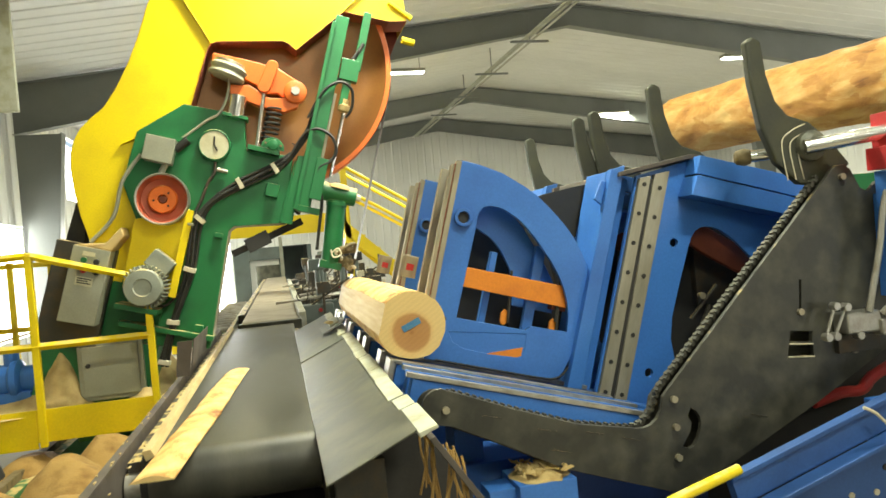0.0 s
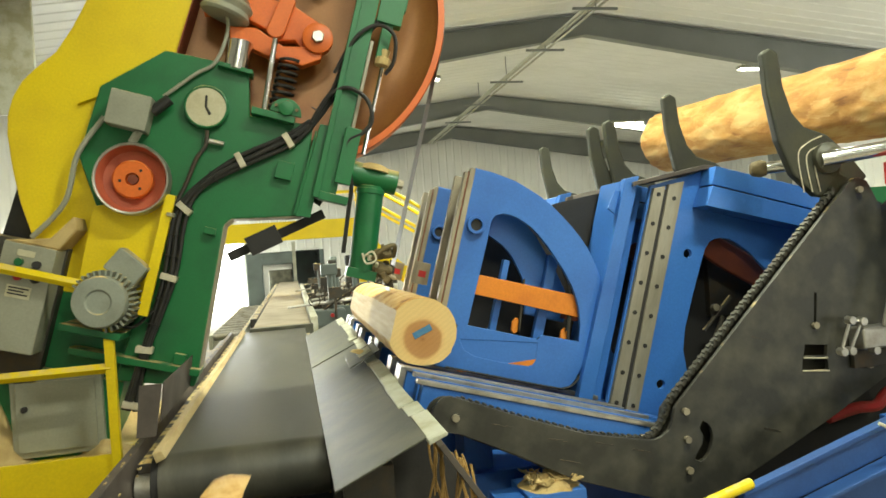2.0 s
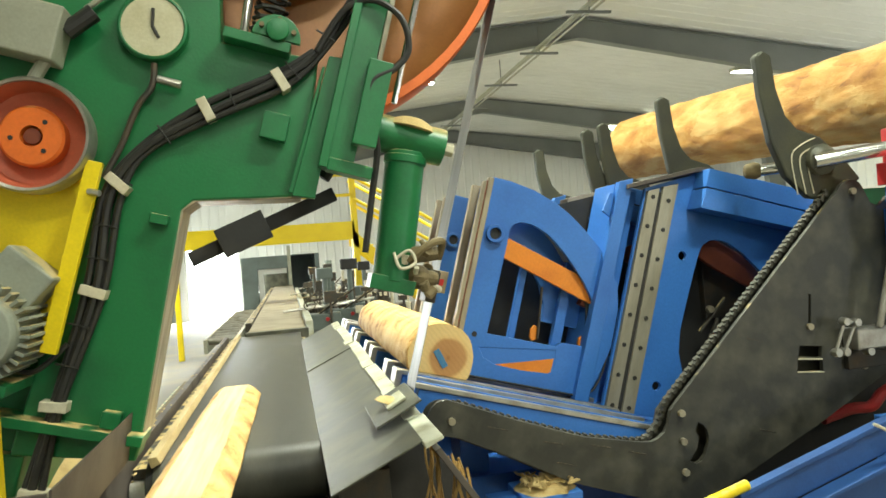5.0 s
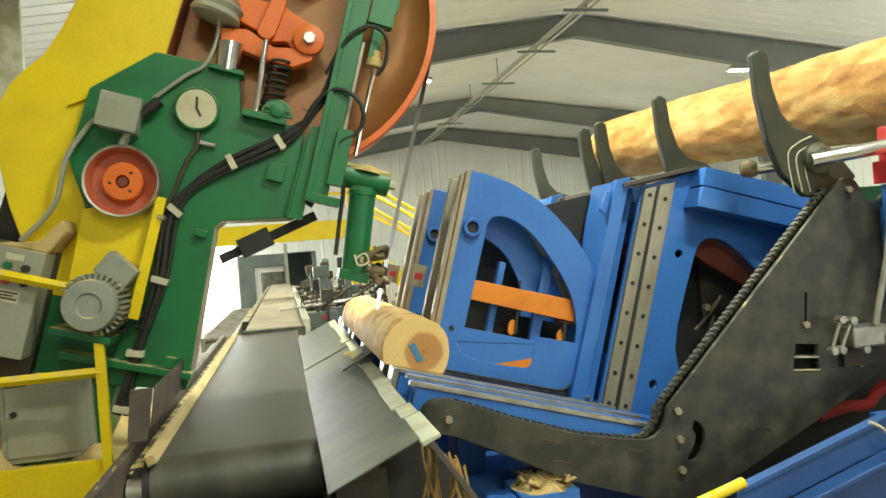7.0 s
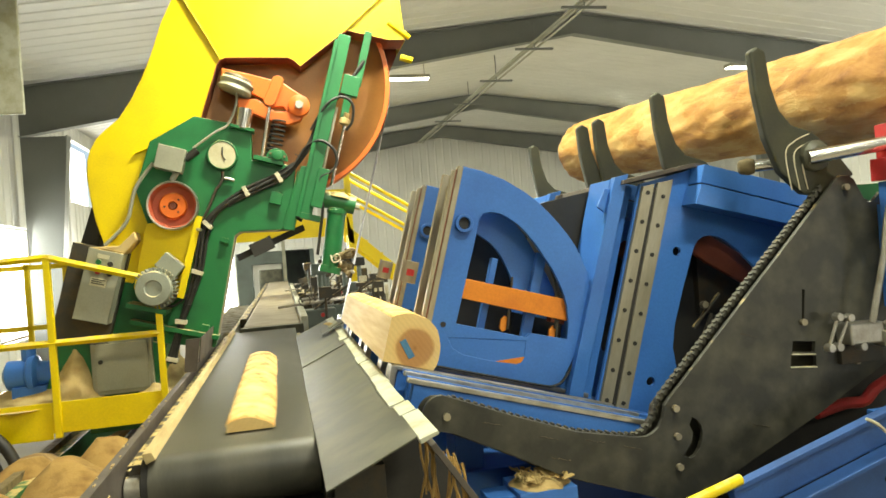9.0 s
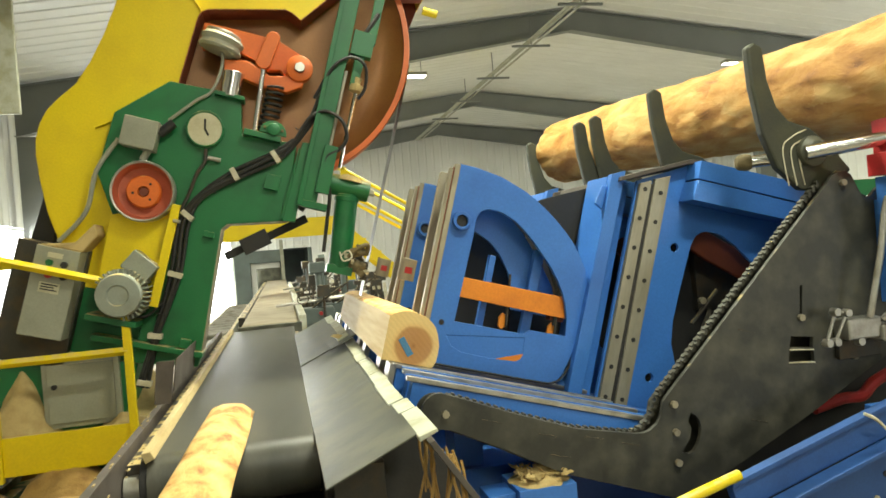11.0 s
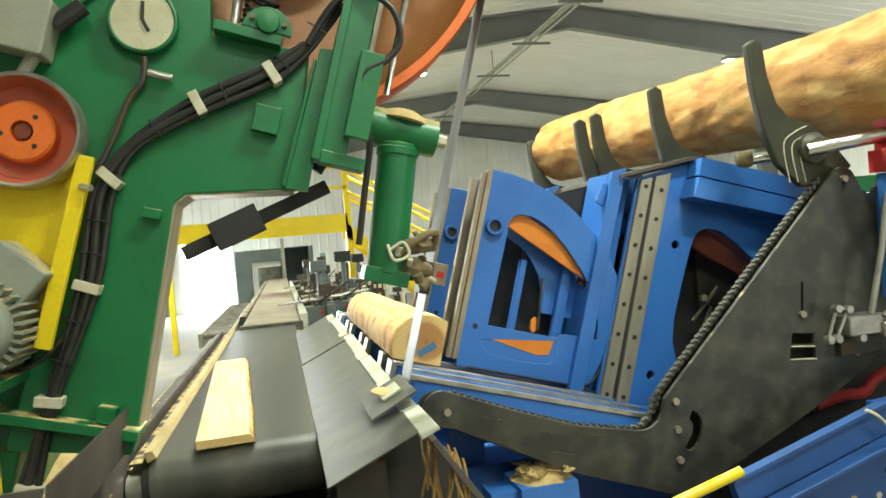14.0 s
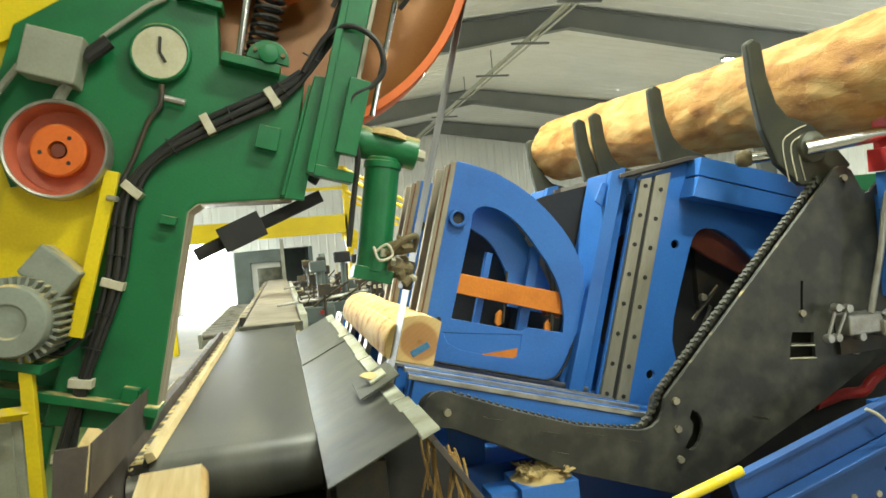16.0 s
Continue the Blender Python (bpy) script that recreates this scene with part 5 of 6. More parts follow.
for i in range(60):
    s = random.uniform(0.01, 0.03)
    box(bm, -s, s, -s * 0.4, s * 0.4, -0.002, 0.002, m=Matrix.Translation((1.03 + random.uniform(-0.1, 0.1), 2.97 + random.uniform(-0.1, 0.1), 0.68)) @ Euler((random.uniform(-1, 1), random.uniform(-1, 1), random.uniform(0, 6))).to_matrix().to_4x4())
single("wood_chips", bm, SAWDUST, "pale wood chips and sawdust lying on the blue frame", "wood chips", "stuff", bevel=0)
# torn bark strips hanging from the end of the chute
bm = B()
for i in range(15):
    x, y = 0.46 + random.uniform(-0.03, 0.09), 2.38 + random.uniform(-0.06, 0.12)
    z = 1.04 - (x - 0.44) * 0.7
    pipe(bm, [(x, y, z), (x + random.uniform(-0.02, 0.03), y - 0.02, z - 0.08), (x + random.uniform(-0.05, 0.04), y - 0.03, z - random.uniform(0.16, 0.34))], random.uniform(0.002, 0.006), 5, 3)
single("bark_strips", bm, SHADEDUST, "torn brown bark strips hanging under the chute lip", "bark", "stuff", bevel=0)
# Black sheet added where the space under the chute lies in shade.
single("chute_shade", plate(B(), [(0.1, 0.0), (0.1, 0.93), (0.4, 1.04), (0.45, 1.02), (0.64, 0.74), (0.64, 0.0)], 2.62, 2.64), DARK, "black sheet painting in the shade under the steel chute", "plate")
single("splash_board", plate(B(), [(0.45, 1.06), (0.62, 0.8), (0.6, 0.79), (0.43, 1.05)], 2.3, 2.4), BROWNIRON, "splintered dark board edge under the chute", "board")
# pale panel hanging near the left
hp = thing("hanging_panel", "pale beige panel hung from the roof on rods", "panel", (-3.1, 7.5, 3.3), tilted=False)
part("sheet", bx(-4.2, -2.28, 7.45, 7.5, 3.28, 4.75), LINER, hp, bevel=0.01)
for x in (-4.0, -2.5):
    part("hanger", rod(B(), (x, 7.475, 4.75), (x, 7.475, roof_z(x) - 0.01), 0.012, 8), STEEL, hp, bevel=0)
# distant walkway in yellow steel
w = thing("yellow_walkway", "yellow steel walkway and stair with handrails across the hall", "walkway", (1, 14.5, 0), tilted=False)
Y = 14.0
part("beam", bx(-2.2, 1.35, Y, Y + 0.2, 2.1, 2.42), YELLOW, w)
part("walk_deck", bx(-2.2, 1.35, Y, Y + 1.0, 2.42, 2.46), YELLOW, w)
part("post", bx(1.3, 1.42, Y, Y + 0.12, 0.9, 3.4), YELLOW, w)
for z in (2.95, 3.35):
    part("handrail", bx(0.2, 1.36, Y, Y + 0.05, z, z + 0.06), YELLOW, w)
for z in (0, 0.45):
    for y2 in (Y, Y + 0.9):
        part("stair_rail", rod(B(), (1.36, y2, 3.35 - z), (3.2, y2, 2.2 - z), 0.035, 8), YELLOW, w)
for y2 in (Y, Y + 0.95):
    part("stringer", plate(B(), [(1.3, 2.3), (3.1, 0.6), (3.1, 0.3), (1.3, 2.0)], y2, y2 + 0.05), YELLOW, w)
for i in range(6):
    part("tread", bx(1.45 + 0.28 * i, 1.7 + 0.28 * i, Y + 0.05, Y + 0.95, 1.95 - 0.27 * i, 1.98 - 0.27 * i), YELLOW, w)
for x in (-2.1, 1.36, 3.1):
    part("leg", bx(x - 0.05, x + 0.05, Y + 0.4, Y + 0.5, 0, 2.1 if x < 2 else 0.5), YELLOW, w)
# machines crowding the far end of the hall
def far_machine(x, y, kind):
    rng = random.Random(kind)
    m = thing("distant_machine", "small grey and dark mill machine with red fittings", "machine", (x, y, 0), "mill machines", False)
    w, hh = rng.uniform(0.1, 0.2), rng.uniform(1.2, 1.75)
    part("stand", bx(x - w, x + w, y - 0.12, y + 0.12, 0, 0.75), (SLATE, IRON, DARK)[kind % 3], m)
    part("body", bx(x - w * 1.5, x + w * 1.3, y - 0.15, y + 0.15, 0.75, 0.98), IRON if kind % 2 else SLATE, m, bevel=0.02)
    part("column", rod(B(), (x + w * 0.3, y, 0.98), (x + w * 0.3, y, hh), 0.04, 12), SLATE, m)
    part("head_box", bx(x - w * 0.35, x + w * 0.9, y - 0.1, y + 0.1, hh - 0.16, hh), (SLATE, IRON, DARK, IRON)[kind % 4], m, bevel=0.02)
    part("red_cap", rod(B(), (x + 0.05, y - 0.14, 0.9), (x + 0.05, y - 0.2, 0.9), 0.028, 12), REDPAINT, m)
    part("arm", rod(B(), (x - w * 3, y - 0.1, 1.05), (x + w * 2, y - 0.1, 1.1), 0.02, 8), STEEL, m)
    part("arm", rod(B(), (x - w, y - 0.1, 0.9), (x + w * 2.5, y - 0.15, 1.3), 0.016, 8), IRON, m)
    part("dark_box", bx(x - w * 2.2, x - w * 1.2, y - 0.2, y + 0.1, 0.3, 0.7), DARK, m)
    part("hand_wheel", ring(B(), (x - w, y - 0.16, 1.12), (0, -1, 0), [(0.07, 0), (0.085, 0.0), (0.085, 0.02), (0.07, 0.02)], 16, True), IRON, m)


for i, (x, y) in enumerate(((0.45, 10.2), (0.6, 11.6), (0.85, 10.8), (0.75, 13.2), (1.1, 11.9), (0.5, 15.5), (1.35, 13.4), (1.2, 16.0), (0.95, 17.5), (1.6, 15.0), (0.62, 18.8))):
    far_machine(x, y, i)
for mt, nm, lab, cnt in ((IRON, "machine_clutter", "dark pipes, boxes and stands crowding the far machines", 110), (CLAMP, "pale_clutter", "pale boxes and pipes among the far machines", 22)):
    rng = random.Random(cnt)
    bm = B()
    for i in range(cnt):
        x, y = rng.uniform(0.4, 1.9), rng.uniform(9.8, 18)
        if rng.random() < 0.55:
            hh = rng.uniform(0.5, 1.6)
            rod(bm, (x, y, 0), (x + rng.uniform(-0.08, 0.08), y, hh), rng.uniform(0.012, 0.04), 6)
        else:
            w, z = rng.uniform(0.04, 0.14), rng.uniform(0.5, 1.25)
            box(bm, x - w, x + w, y - 0.06, y + 0.06, z, z + rng.uniform(0.05, 0.2))
            rod(bm, (x, y, 0), (x, y, z), 0.02, 6)
    single(nm, bm, mt, lab, "machinery", "stuff", bevel=0)
s = thing("standing_door", "slate grey door frame standing before the end wall", "door frame", (0.3, 24.8, 0), tilted=False)
part("frame_post", bx(0.02, 0.14, 24.7, 24.95, 0, 2.35), GREY, s)
part("frame_post", bx(-1.5, -1.0, 24.7, 24.95, 0, 2.02), SLATE, s)
part("frame_head", bx(-1.0, 0.02, 24.71, 24.94, 1.62, 2.02), SLATE, s)
for a in ((-0.98, -0.8, 0.5, 1.6), (-0.8, -0.02, 1.42, 1.6)):
    part("bright_inner_frame", bx(a[0], a[1], 24.96, 25.0, a[2], a[3]), WHITE, s)
# Flat sheet stands in for the dim interior beyond the frame.
part("inner_backdrop", bx(-0.8, -0.02, 25.1, 25.14, 0.6, 1.42), CHUTE, s)


# ---- the log that is being sawn, its boards, and the log on the deck ----
LOG_R, LOG_Y0, LOG_LEN = 0.165, 3.3, 2.35


def wood_material(name, kind):
    m = bpy.data.materials.new(name)
    m.use_nodes = True
    n, l = m.node_tree.nodes, m.node_tree.links
    b = n["Principled BSDF"]
    tc = n.new("ShaderNodeTexCoord")
    mp = n.new("ShaderNodeMapping")
    l.new(tc.outputs["Object"], mp.inputs[0])
    big = n.new("ShaderNodeTexNoise")
    l.new(mp.outputs[0], big.inputs["Vector"])
    ramp = n.new("ShaderNodeValToRGB")
    e = ramp.color_ramp.elements
    bp = n.new("ShaderNodeBump")
    bp.inputs["Distance"].default_value = 0.006
    if kind in ("outer", "deck"):        # debarked sapwood with bark scraps and tool marks
        mp.inputs["Scale"].default_value = (1, 0.6, 1)
        big.inputs["Scale"].default_value, big.inputs["Detail"].default_value, big.inputs["Roughness"].default_value, big.inputs["Distortion"].default_value = 8, 12, 0.7, 0.5
        e[0].position, e[0].color = 0.33, (0.28, 0.11, 0.028, 1)
        e[1].position, e[1].color = 0.64, (0.78, 0.54, 0.22, 1)
        for pos, col in ((0.41, (0.54, 0.26, 0.065, 1)), (0.5, (0.7, 0.42, 0.13, 1))):
            el = ramp.color_ramp.elements.new(pos)
            el.color = col
        if kind == "deck":
            for el, col in zip(ramp.color_ramp.elements, ((0.12, 0.05, 0.014, 1), (0.33, 0.145, 0.032, 1), (0.43, 0.215, 0.05, 1), (0.52, 0.33, 0.115, 1))):
                el.color = col
            for el, pos in zip(ramp.color_ramp.elements, (0.24, 0.36, 0.5, 0.68)):
                el.position = pos
            big.inputs["Scale"].default_value, big.inputs["Roughness"].default_value, big.inputs["Distortion"].default_value = 6, 0.76, 0.6
            mp.inputs["Scale"].default_value = (1, 0.45, 1)
        cuts = n.new("ShaderNodeTexWave")      # tool marks round the log
        cuts.bands_direction = "Y"
        cuts.inputs["Scale"].default_value, cuts.inputs["Distortion"].default_value, cuts.inputs["Detail"].default_value, cuts.inputs["Detail Scale"].default_value = 2.2, 9, 4, 1.4
        l.new(mp.outputs[0], cuts.inputs["Vector"])
        mix = n.new("ShaderNodeMath")
        mix.operation = "MULTIPLY_ADD"
        mix.inputs[1].default_value = 0.1
        l.new(cuts.outputs["Fac"], mix.inputs[0])
        sub = n.new("ShaderNodeMath")
        sub.operation = "SUBTRACT"
        sub.inputs[1].default_value = 0.03
        l.new(big.outputs[0], sub.inputs[0])
        l.new(sub.outputs[0], mix.inputs[2])
        bp.inputs["Strength"].default_value, bp.inputs["Distance"].default_value = 0.9, 0.015
        height = mix
        if kind == "deck":               # facets left by the debarker
            warp = n.new("ShaderNodeMixRGB")
            warp.inputs[0].default_value = 0.12
            l.new(mp.outputs[0], warp.inputs[1])
            l.new(big.outputs["Color"], warp.inputs[2])
            facet = n.new("ShaderNodeTexVoronoi")
            facet.inputs["Scale"].default_value = 13
            l.new(warp.outputs[0], facet.inputs["Vector"])
            grey = n.new("ShaderNodeSeparateXYZ")
            l.new(facet.outputs["Color"], grey.inputs[0])
            height = n.new("ShaderNodeMath")
            height.operation = "MULTIPLY_ADD"
            height.inputs[1].default_value = 0.2
            l.new(grey.outputs[0], height.inputs[0])
            low = n.new("ShaderNodeMath")
            low.operation = "SUBTRACT"
            low.inputs[1].default_value = 0.1
            l.new(mix.outputs[0], low.inputs[0])
            l.new(low.outputs[0], height.inputs[2])
        l.new(height.outputs[0], ramp.inputs[0])
        l.new(height.outputs[0], bp.inputs["Height"])
    elif kind == "sawn":       # fresh sawn face, streaked along the grain
        mp.inputs["Scale"].default_value = (14, 0.8, 14)
        big.inputs["Scale"].default_value, big.inputs["Detail"].default_value = 2.2, 6
        e[0].position, e[0].color = 0.3, (0.68, 0.47, 0.2, 1)
        e[1].position, e[1].color = 0.65, (0.84, 0.66, 0.36, 1)
        bp.inputs["Strength"].default_value = 0.25
        l.new(big.outputs[0], ramp.inputs[0])
        l.new(big.outputs[0], bp.inputs["Height"])
    else:                      # end grain: rings round a brown heart, and slanting saw marks
        mp.inputs["Location"].default_value = (-0.005, 0, 0.035)
        sep = n.new("ShaderNodeSeparateXYZ")
        l.new(mp.outputs[0], sep.inputs[0])
        flat = n.new("ShaderNodeCombineXYZ")
        l.new(sep.outputs[0], flat.inputs[0])
        l.new(sep.outputs[2], flat.inputs[1])
        big.inputs["Scale"].default_value, big.inputs["Detail"].default_value = 8, 4
        ln = n.new("ShaderNodeVectorMath")
        ln.operation = "LENGTH"
        l.new(flat.outputs[0], ln.inputs[0])
        add = n.new("ShaderNodeMath")
        add.operation = "MULTIPLY_ADD"
        add.inputs[1].default_value = 0.03
        l.new(big.outputs[0], add.inputs[0])
        l.new(ln.outputs["Value"], add.inputs[2])
        l.new(add.outputs[0], ramp.inputs[0])
        e[0].position, e[0].color = 0.012, (0.3, 0.12, 0.035, 1)
        e[1].position, e[1].color = 0.13, (0.72, 0.5, 0.2, 1)
        for pos, col in ((0.03, (0.42, 0.2, 0.06, 1)), (0.1, (0.46, 0.23, 0.075, 1)), (0.113, (0.7, 0.45, 0.17, 1))):
            el = ramp.color_ramp.elements.new(pos)
            el.color = col
        wave = n.new("ShaderNodeMath")
        wave.operation = "MULTIPLY"
        wave.inputs[1].default_value = 900
        l.new(add.outputs[0], wave.inputs[0])
        sn = n.new("ShaderNodeMath")
        sn.operation = "SINE"
        l.new(wave.outputs[0], sn.inputs[0])
        marks = n.new("ShaderNodeTexWave")
        marks.inputs["Scale"].default_value, marks.inputs["Distortion"].default_value = 15, 3.5
        marks.inputs["Detail"].default_value, marks.inputs["Detail Scale"].default_value = 3, 2.5
        rot = n.new("ShaderNodeMapping")
        rot.inputs["Rotation"].default_value = (0, 0, 0.7)
        l.new(flat.outputs[0], rot.inputs[0])
        l.new(rot.outputs[0], marks.inputs["Vector"])
        mr = n.new("ShaderNodeMapRange")
        mr.inputs[1].default_value, mr.inputs[2].default_value, mr.inputs[3].default_value, mr.inputs[4].default_value = -1, 1, 0.94, 1.02
        l.new(sn.outputs[0], mr.inputs[0])
        mr2 = n.new("ShaderNodeMapRange")
        mr2.inputs[3].default_value, mr2.inputs[4].default_value = 0.955, 1.01
        l.new(marks.outputs["Fac"], mr2.inputs[0])
        mm = n.new("ShaderNodeMath")
        mm.operation = "MULTIPLY"
        l.new(mr.outputs[0], mm.inputs[0])
        l.new(mr2.outputs[0], mm.inputs[1])
        hs = n.new("ShaderNodeHueSaturation")
        l.new(ramp.outputs[0], hs.inputs["Color"])
        l.new(mm.outputs[0], hs.inputs["Value"])
        l.new(hs.outputs[0], b.inputs["Base Color"])
        bp.inputs["Strength"].default_value = 0.05
        l.new(marks.outputs["Fac"], bp.inputs["Height"])
    if kind != "end":
        l.new(ramp.outputs[0], b.inputs["Base Color"])
    l.new(bp.outputs[0], b.inputs["Normal"])
    b.inputs["Roughness"].default_value = 0.72
    return m


ORANGE_LOG = wood_material("orange_log_wood", "deck")
OUTER, SAWN, END = wood_material("debarked_wood", "outer"), wood_material("sawn_wood", "sawn"), wood_material("end_grain", "end")


def round_log(r, length, seed, taper=0.03, seg=44, rows=30, rough=0.05):
    """A debarked log along y with its axis at the origin: uneven, slightly tapered, with knots."""
    bm = B()
    prev = None
    off = Vector((seed * 3.7, seed * 1.3, 0))
    for j in range(rows + 1):
        y = length * j / rows
        rr = r * (1 - taper * j / rows)
        row = []
        for i in range(seg):
            q = 2 * math.pi * i / seg
            n = noise.noise(Vector((math.cos(q) * 1.2, y * 1.1, math.sin(q) * 1.2)) + off) * rough + noise.noise(Vector((math.cos(q) * 4, y * 6, math.sin(q) * 4)) + off) * rough * 0.45 + noise.noise(Vector((math.cos(q) * 9, y * 16, math.sin(q) * 9)) + off) * rough * 0.22
            row.append(bm.verts.new((rr * (1 + n) * math.cos(q), y, rr * (1 + n) * math.sin(q))))
        if prev:
            for i in range(seg):
                bm.faces.new((prev[i], prev[(i + 1) % seg], row[(i + 1) % seg], row[i]))
        else:
            bm.faces.new(row)
        prev = row
    bm.faces.new(prev)
    bmesh.ops.recalc_face_normals(bm, faces=bm.faces)
    return bm


def slice_log(bm, cuts):
    """Keeps what lies between planes: (axis, value, +1 keeps above, -1 keeps below)."""
    for axis, value, keep in cuts:
        co, no = (Vector((value, 0, 0)), Vector((1, 0, 0))) if axis == "x" else (Vector((0, 0, value)), Vector((0, 0, 1)))
        geom = bm.verts[:] + bm.edges[:] + bm.faces[:]
        r = bmesh.ops.bisect_plane(bm, geom=geom, plane_co=co, plane_no=no, clear_outer=keep < 0, clear_inner=keep > 0)
        edges = [g for g in r["geom_cut"] if isinstance(g, bmesh.types.BMEdge)]
        bmesh.ops.holes_fill(bm, edges=edges, sides=0)
    bmesh.ops.recalc_face_normals(bm, faces=bm.faces)
    return bm


def wood_faces(ob, cuts, length):
    """Gives end grain to the ends and sawn grain to the cut planes."""
    me = ob.data
    for p in me.polygons:
        c, nrm = p.center, p.normal
        if abs(nrm.y) > 0.9:
            p.material_index = 2
        for axis, value, keep in cuts:
            if abs((c.x if axis == "x" else c.z) - value) < 0.0015 and abs(nrm.x if axis == "x" else nrm.z) > 0.95:
                p.material_index = 1
        p.use_smooth = p.material_index == 0
    return ob


def piece(name, cuts, label, category):
    ob = part(name, slice_log(round_log(LOG_R, LOG_LEN, 2), cuts), [OUTER, SAWN, END], None, label, bevel=0)
    tagged(ob, label, category)
    return wood_faces(ob, cuts, LOG_LEN)


A_CUT, A_PREV, B_CUT, B_PREV, C_CUT = -0.082, -0.145, 0.07, 0.104, 0.13
core = piece("log", [("x", A_CUT, 1), ("z", B_CUT, -1), ("x", C_CUT, -1)], "debarked pale log being sawn, with flat sawn faces", "log")
part("crayon_mark", bx(-0.05, 0.045, -0.003, -0.0005, -0.012, 0.02, m=Matrix.Rotation(radians(-40), 4, "Y")), BLUEMARK, core, "blue crayon mark", bevel=0.004)
slab_4 = piece("side_slab", [("x", C_CUT, 1), ("z", B_CUT, -1)], "rounded outer slab still lying against the log", "slab")
board_3 = piece("board", [("x", A_CUT, 1), ("z", B_CUT, 1), ("z", B_PREV, -1)], "fresh sawn pale board with wavy edges", "board")
slab_2 = piece("slab", [("x", A_CUT, 1), ("z", B_PREV, 1)], "rounded pale slab with rough outer side", "slab")
board_1 = piece("board", [("x", A_CUT, -1), ("x", A_PREV, 1)], "thick pale board sawn from the log", "board")
slab_0 = piece("slab", [("x", A_PREV, -1)], "narrow rounded slab lying on the belt", "slab")
deck_log = part("deck_log", round_log(0.245, 5.0, 9, -0.3, 96, 200, 0.1), [ORANGE_LOG, SAWN, END], None, "", bevel=0)
tagged(deck_log, "large debarked orange-brown log waiting on the deck", "log")
wood_faces(deck_log, (), 4.6)


# ---- what moves ----
SAW_PATH = ((0, 5.42), (0.5, 5.11), (1, 4.82), (1.5, 4.41), (2, 3.96), (2.5, 3.57), (3, 3.17), (3.5, 2.8), (4, 2.61), (4.4, 2.56), (4.9, 2.58), (5.4, 2.72), (6, 3.12), (6.5, 3.53), (7, 3.95), (7.5, 4.41), (8, 4.92), (8.5, 5.4),
            (9, 5.73), (9.5, 5.82), (10, 5.6), (10.5, 5.16), (11, 4.66), (11.5, 4.21), (12, 3.84), (12.5, 3.5), (13, 3.1), (13.5, 2.69), (14, 2.6), (14.5, 2.77), (15, 2.71), (15.5, 2.73), (16, 2.98))
KNEE_PATH = ((0, 0), (3.2, 0.0), (3.35, 0.04), (3.5, 0.135), (3.65, 0.175), (4.0, 0.182), (4.4, 0.18), (5.2, 0.1), (5.8, 0.03), (6.2, 0.022), (8.55, 0.022), (8.8, -0.005), (9.0, -0.012), (13.2, -0.012), (13.35, 0.04), (13.5, 0.152),
             (13.7, 0.165), (14.0, 0.161), (14.5, 0.11), (14.8, 0.04), (15.0, 0.0), (15.3, -0.028), (15.5, -0.034), (16, -0.034))
BAR_PATH = ((0, 0, 0), (3.3, 0, 0), (3.5, 0.03, 2), (3.7, 0.17, 12), (4.0, 0.24, 22), (4.4, 0.24, 22), (5.2, 0.12, 10), (5.8, -0.01, 0), (6.2, -0.015, 0), (8.6, -0.02, 0), (9.0, -0.03, 0), (13.3, -0.03, 0), (13.45, 0.07, 8), (13.6, 0.24, 20), (13.9, 0.27, 22), (14.05, 0.24, 20), (14.2, 0.17, 14), (14.5, 0.1, 8), (14.8, 0.0, 2), (15, -0.03, 0), (16, -0.03, 0))
LOW_PATH = ((0, -0.01), (3.4, -0.01), (3.7, 0.08), (4.0, 0.1), (4.4, 0.1), (5.2, 0.0), (5.8, -0.01), (13.35, -0.01), (13.6, 0.1), (14.0, 0.1), (14.25, 0.03), (14.5, -0.01), (16, -0.01))
# log axis: seconds, u, v, turn in degrees
LOG_PATH = ((0, 0.665, -0.2, 0), (3.2, 0.665, -0.2, 0), (3.35, 0.705, -0.2, 0), (3.5, 0.8, -0.2, 0), (3.65, 0.8, -0.19, 0), (3.8, 0.76, -0.14, 0), (4.0, 0.755, -0.1, 8), (4.1, 0.76, -0.13, 22), (4.2, 0.775, -0.18, 45), (4.4, 0.8, -0.25, 85), (4.7, 0.82, -0.283, 90), (5.2, 0.76, -0.283, 90),
            (5.8, 0.695, -0.283, 90), (6.2, 0.687, -0.283, 90), (8.55, 0.687, -0.283, 90), (8.8, 0.66, -0.283, 90), (9.0, 0.653, -0.283, 90), (13.2, 0.653, -0.283, 90), (13.35, 0.70, -0.283, 90), (13.5, 0.81, -0.27, 95), (13.6, 0.81, -0.2, 112), (13.7, 0.79, -0.19, 140),
            (13.8, 0.75, -0.22, 165), (13.9, 0.74, -0.27, 176), (14.0, 0.745, -0.29, 180), (14.2, 0.8, -0.295, 180), (14.4, 0.845, -0.295, 180), (14.5, 0.85, -0.295, 180), (14.8, 0.78, -0.295, 180), (15.0, 0.747, -0.295, 180), (15.3, 0.719, -0.295, 180), (15.5, 0.713, -0.295, 180), (16, 0.713, -0.295, 180))


def log_pose(u, v, turn, y=LOG_Y0):
    return BASE @ pose(u, y, v, 0, -turn, 0)


def blend(path, t):
    for a, b in zip(path, path[1:]):
        if a[0] <= t <= b[0]:
            s = (t - a[0]) / (b[0] - a[0])
            return [p + (q - p) * s for p, q in zip(a[1:], b[1:])]
    return list(path[-1][1:])


def on_belt(x, y, turn, lift=0.0, yaw=0.0):
    return pose(x, y, BELT_Z + 0.006 + lift, 0, turn, yaw)


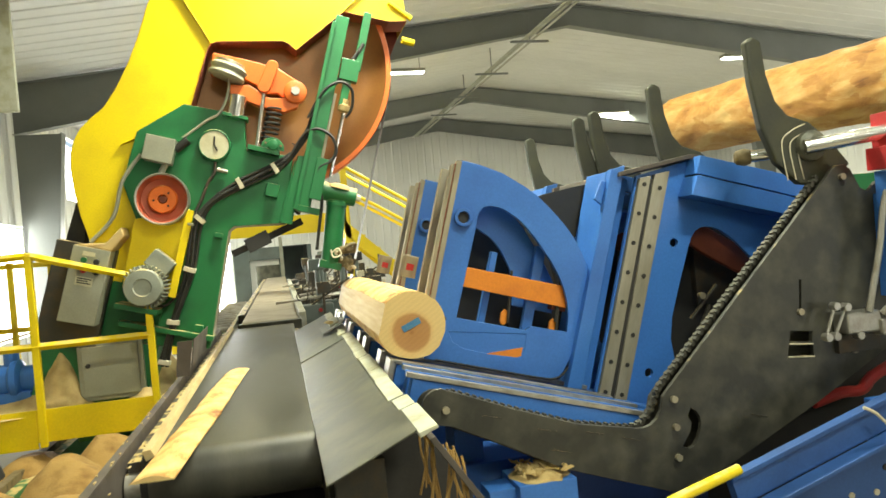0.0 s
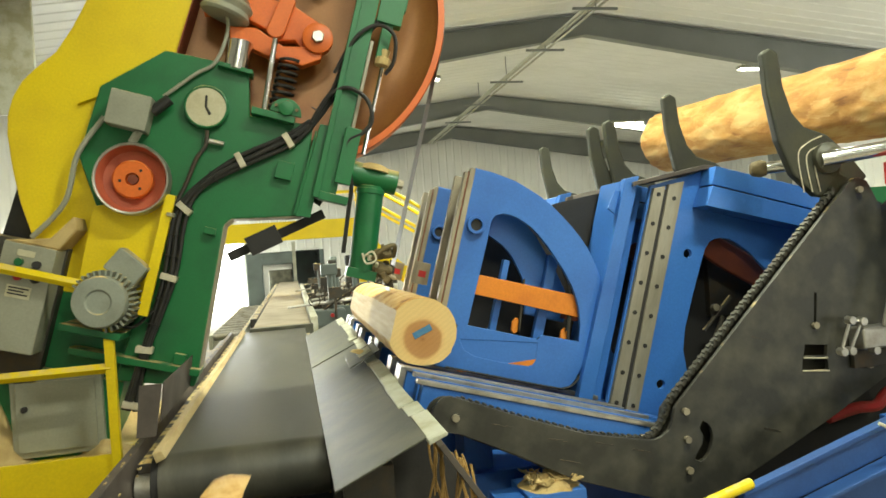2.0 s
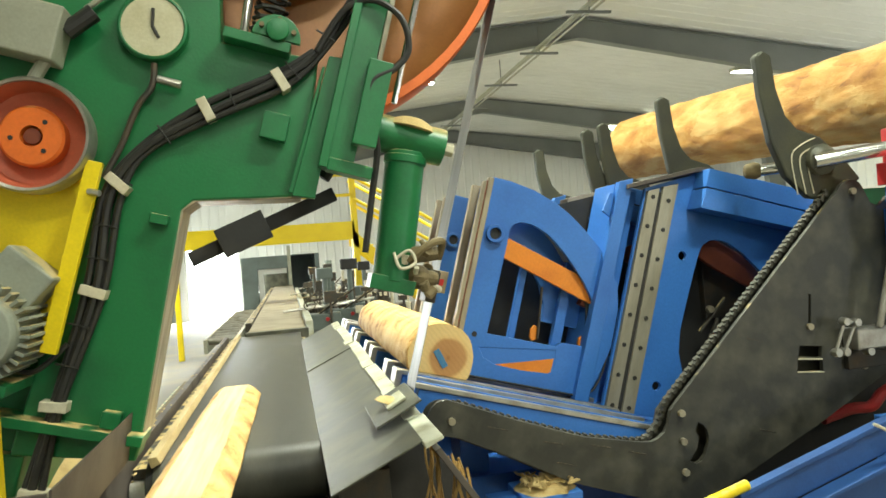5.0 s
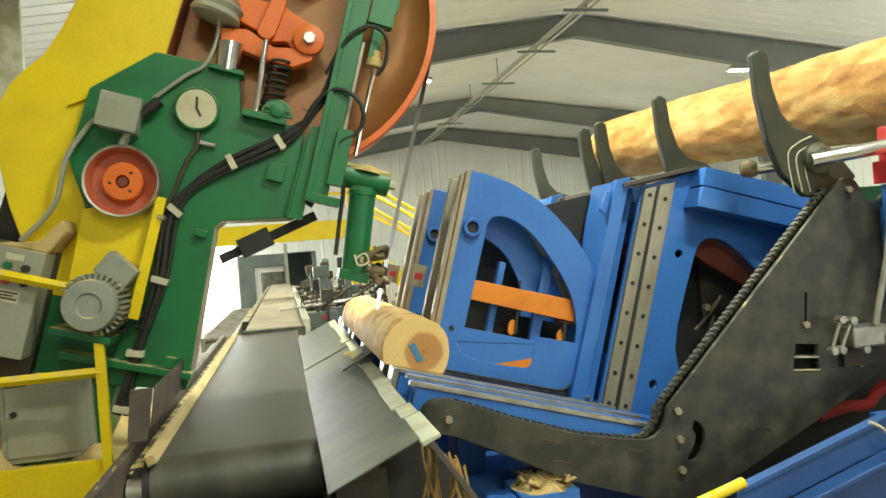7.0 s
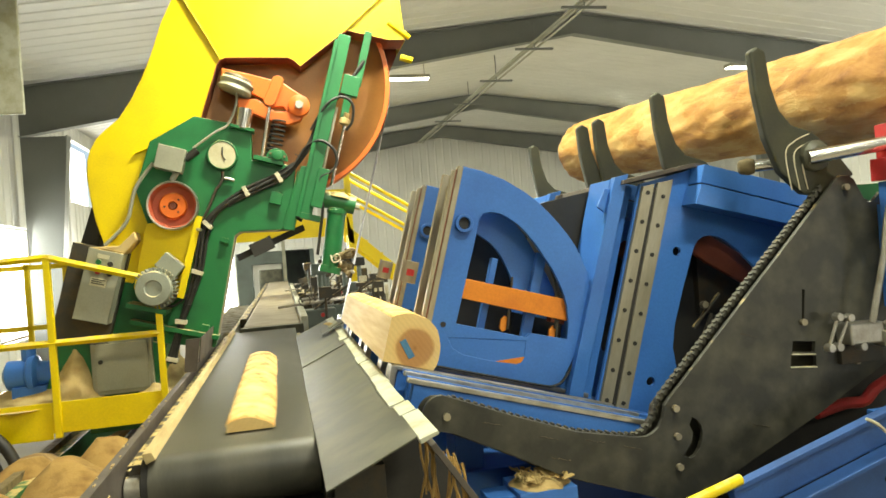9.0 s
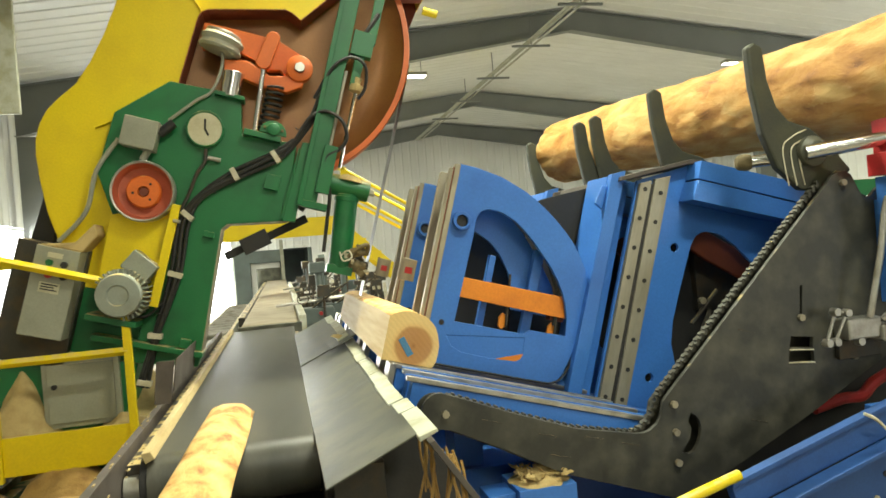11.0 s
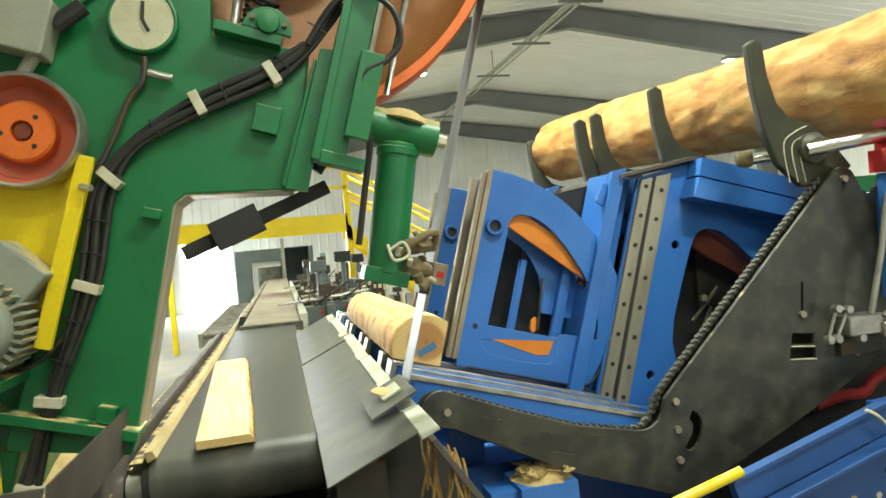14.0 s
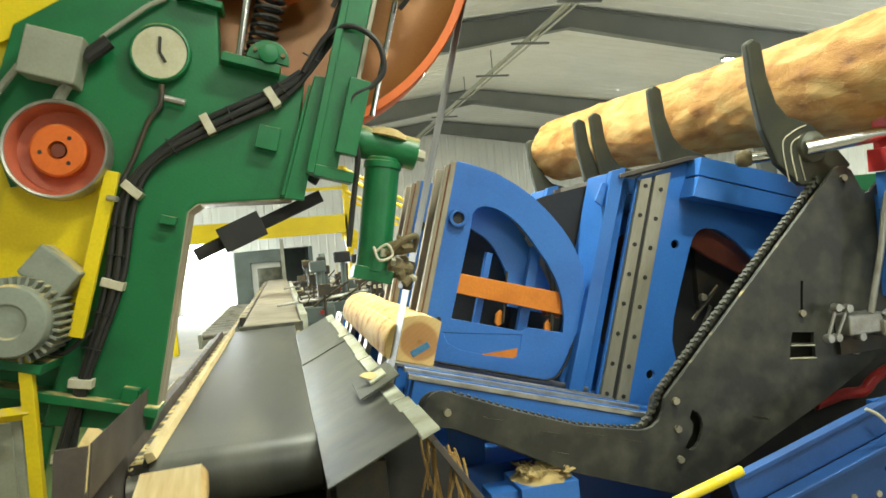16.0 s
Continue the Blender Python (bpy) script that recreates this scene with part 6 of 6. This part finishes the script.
def with_log_until(t, rest):
    """Rows that hold a piece on the log until t seconds, then rows of its own."""
    rows = [(r[0], log_pose(*r[1:])) for r in LOG_PATH if r[0] < t]
    rows.append((t, log_pose(*blend(LOG_PATH, t))))
    return rows + rest


def motions():
    for ob in MOVERS:
        o = OFF[ob.name]
        base = ob.matrix_basis.copy()
        walk(ob, [(t, Matrix.Translation((0, y, 0)) @ base) for t, y in SAW_PATH])
    for k, (bar, low), y in zip(KNEES, BARS, HEADS):
        walk(k, [(t, BASE @ pose(1.2 + d, y, BED_V)) for t, d in KNEE_PATH])
        walk(bar, [(t, BASE @ pose(1.2 + blend(KNEE_PATH, t)[0], y, 0.07 + dv, 0, a, 0)) for t, dv, a in BAR_PATH])
        walk(low, [(t, BASE @ pose(1.2 + blend(KNEE_PATH, t)[0], y, -0.2 + dv, 0, (dv + 0.01) * 100, 0)) for t, dv in LOW_PATH])
    walk(core, [(r[0], log_pose(*r[1:])) for r in LOG_PATH])
    walk(slab_4, [(r[0], log_pose(*r[1:])) for r in LOG_PATH])
    L = LOG_Y0
    # the flat side of a fallen piece lies on the belt: turned a quarter, its cut plane is down
    walk(slab_0, [(0, on_belt(-0.49, 2.6, 90, A_PREV, -4)), (1.5, on_belt(-0.44, 0.85, 90, A_PREV, -4)), (2.2, on_belt(-0.42, -0.1, 90, A_PREV, -4)), (3.0, pose(-0.42, -1.2, 0.2, 0, 90, -4)), (16, pose(-0.42, -1.2, 0.2, 0, 90, -4))])
    walk(board_1, with_log_until(2.9, [
        (3.05, log_pose(0.63, -0.25, -12, L - 0.05)), (3.2, pose(0.3, L - 0.1, 1.12, 0, 72, 6)), (3.35, pose(0.1, L - 0.08, 1.115, 0, 95, 2)), (3.5, on_belt(-0.05, L - 0.06, 90, A_CUT)),
        (3.65, on_belt(-0.18, L - 0.1, 90, A_CUT)), (3.8, on_belt(-0.27, L - 0.18, 90, A_CUT)), (4.0, on_belt(-0.33, L - 0.25, 90, A_CUT, -1)), (4.2, on_belt(-0.36, L - 0.37, 90, A_CUT, -1)), (5.0, on_belt(-0.38, L - 1.4, 90, A_CUT, -1)),
        (6.3, on_belt(-0.38, 0.15, 90, A_CUT, -1)), (7.2, pose(-0.38, -1.2, 0.2, 0, 90, -1)), (16, pose(-0.38, -1.2, 0.2, 0, 90, -1))]))
    low = BELT_Z + 0.006 - B_PREV
    walk(slab_2, with_log_until(8.35, [
        (8.42, log_pose(0.65, -0.31, 78, L - 0.02)), (8.5, log_pose(0.575, -0.38, 52, L - 0.04)), (8.7, pose(0.2, L - 0.05, 0.95, 0, -18, 7)), (8.9, pose(-0.1, L - 0.05, low, 0, 0, 2)), (9.0, pose(-0.21, L - 0.06, low)), (9.2, pose(-0.3, L - 0.15, low)), (10.0, pose(-0.33, L - 0.9, low)),
        (11.3, pose(-0.385, 0.92, low, 0, 0, -2)), (11.8, pose(-0.4, 0.27, low, 0, 0, -2)), (12.6, pose(-0.38, -1.0, 0.2, 0, 0, -2)), (16, pose(-0.38, -1.0, 0.2, 0, 0, -2))]))
    low = BELT_Z + 0.006 - B_CUT
    walk(board_3, with_log_until(12.85, [
        (12.93, log_pose(0.64, -0.3, 88, L - 0.02)), (13.0, log_pose(0.59, -0.36, 80, L - 0.05)), (13.1, pose(0.33, L - 0.1, 1.07, 0, -58, 5)), (13.25, pose(0.14, L - 0.1, 0.96, 0, -25, 4)), (13.5, pose(-0.2, L - 0.02, low)),
        (13.7, pose(-0.31, L - 0.08, low, 0, 0, 1)), (14.0, pose(-0.31, L - 0.32, low, 0, 0, 3)), (14.5, pose(-0.31, 2.37, low, 0, 0, 5)), (15.0, pose(-0.31, 1.68, low, 0, 0, 5)), (16, pose(-0.25, 0.3, low, 0, 0, 5))]))
    # the waiting log creeps across the deck
    far, near = Vector((2.40, 5.72, 2.41)), Vector((2.95, 2.86, 2.36))
    ax = (far - near).normalized()
    turn = (-ax).to_track_quat("Y", "Z").to_matrix().to_4x4()
    walk(deck_log, [(t, Matrix.Translation((x, 5.72, 2.41 + (x - 2.4) * 0.11)) @ turn) for t, x in ((0, 3.58), (1.5, 3.36), (3.5, 3.13), (5.2, 3.0), (7, 2.88), (9, 2.62), (10.5, 2.48), (12, 2.4), (12.5, 2.4), (16, 2.4))])


motions()
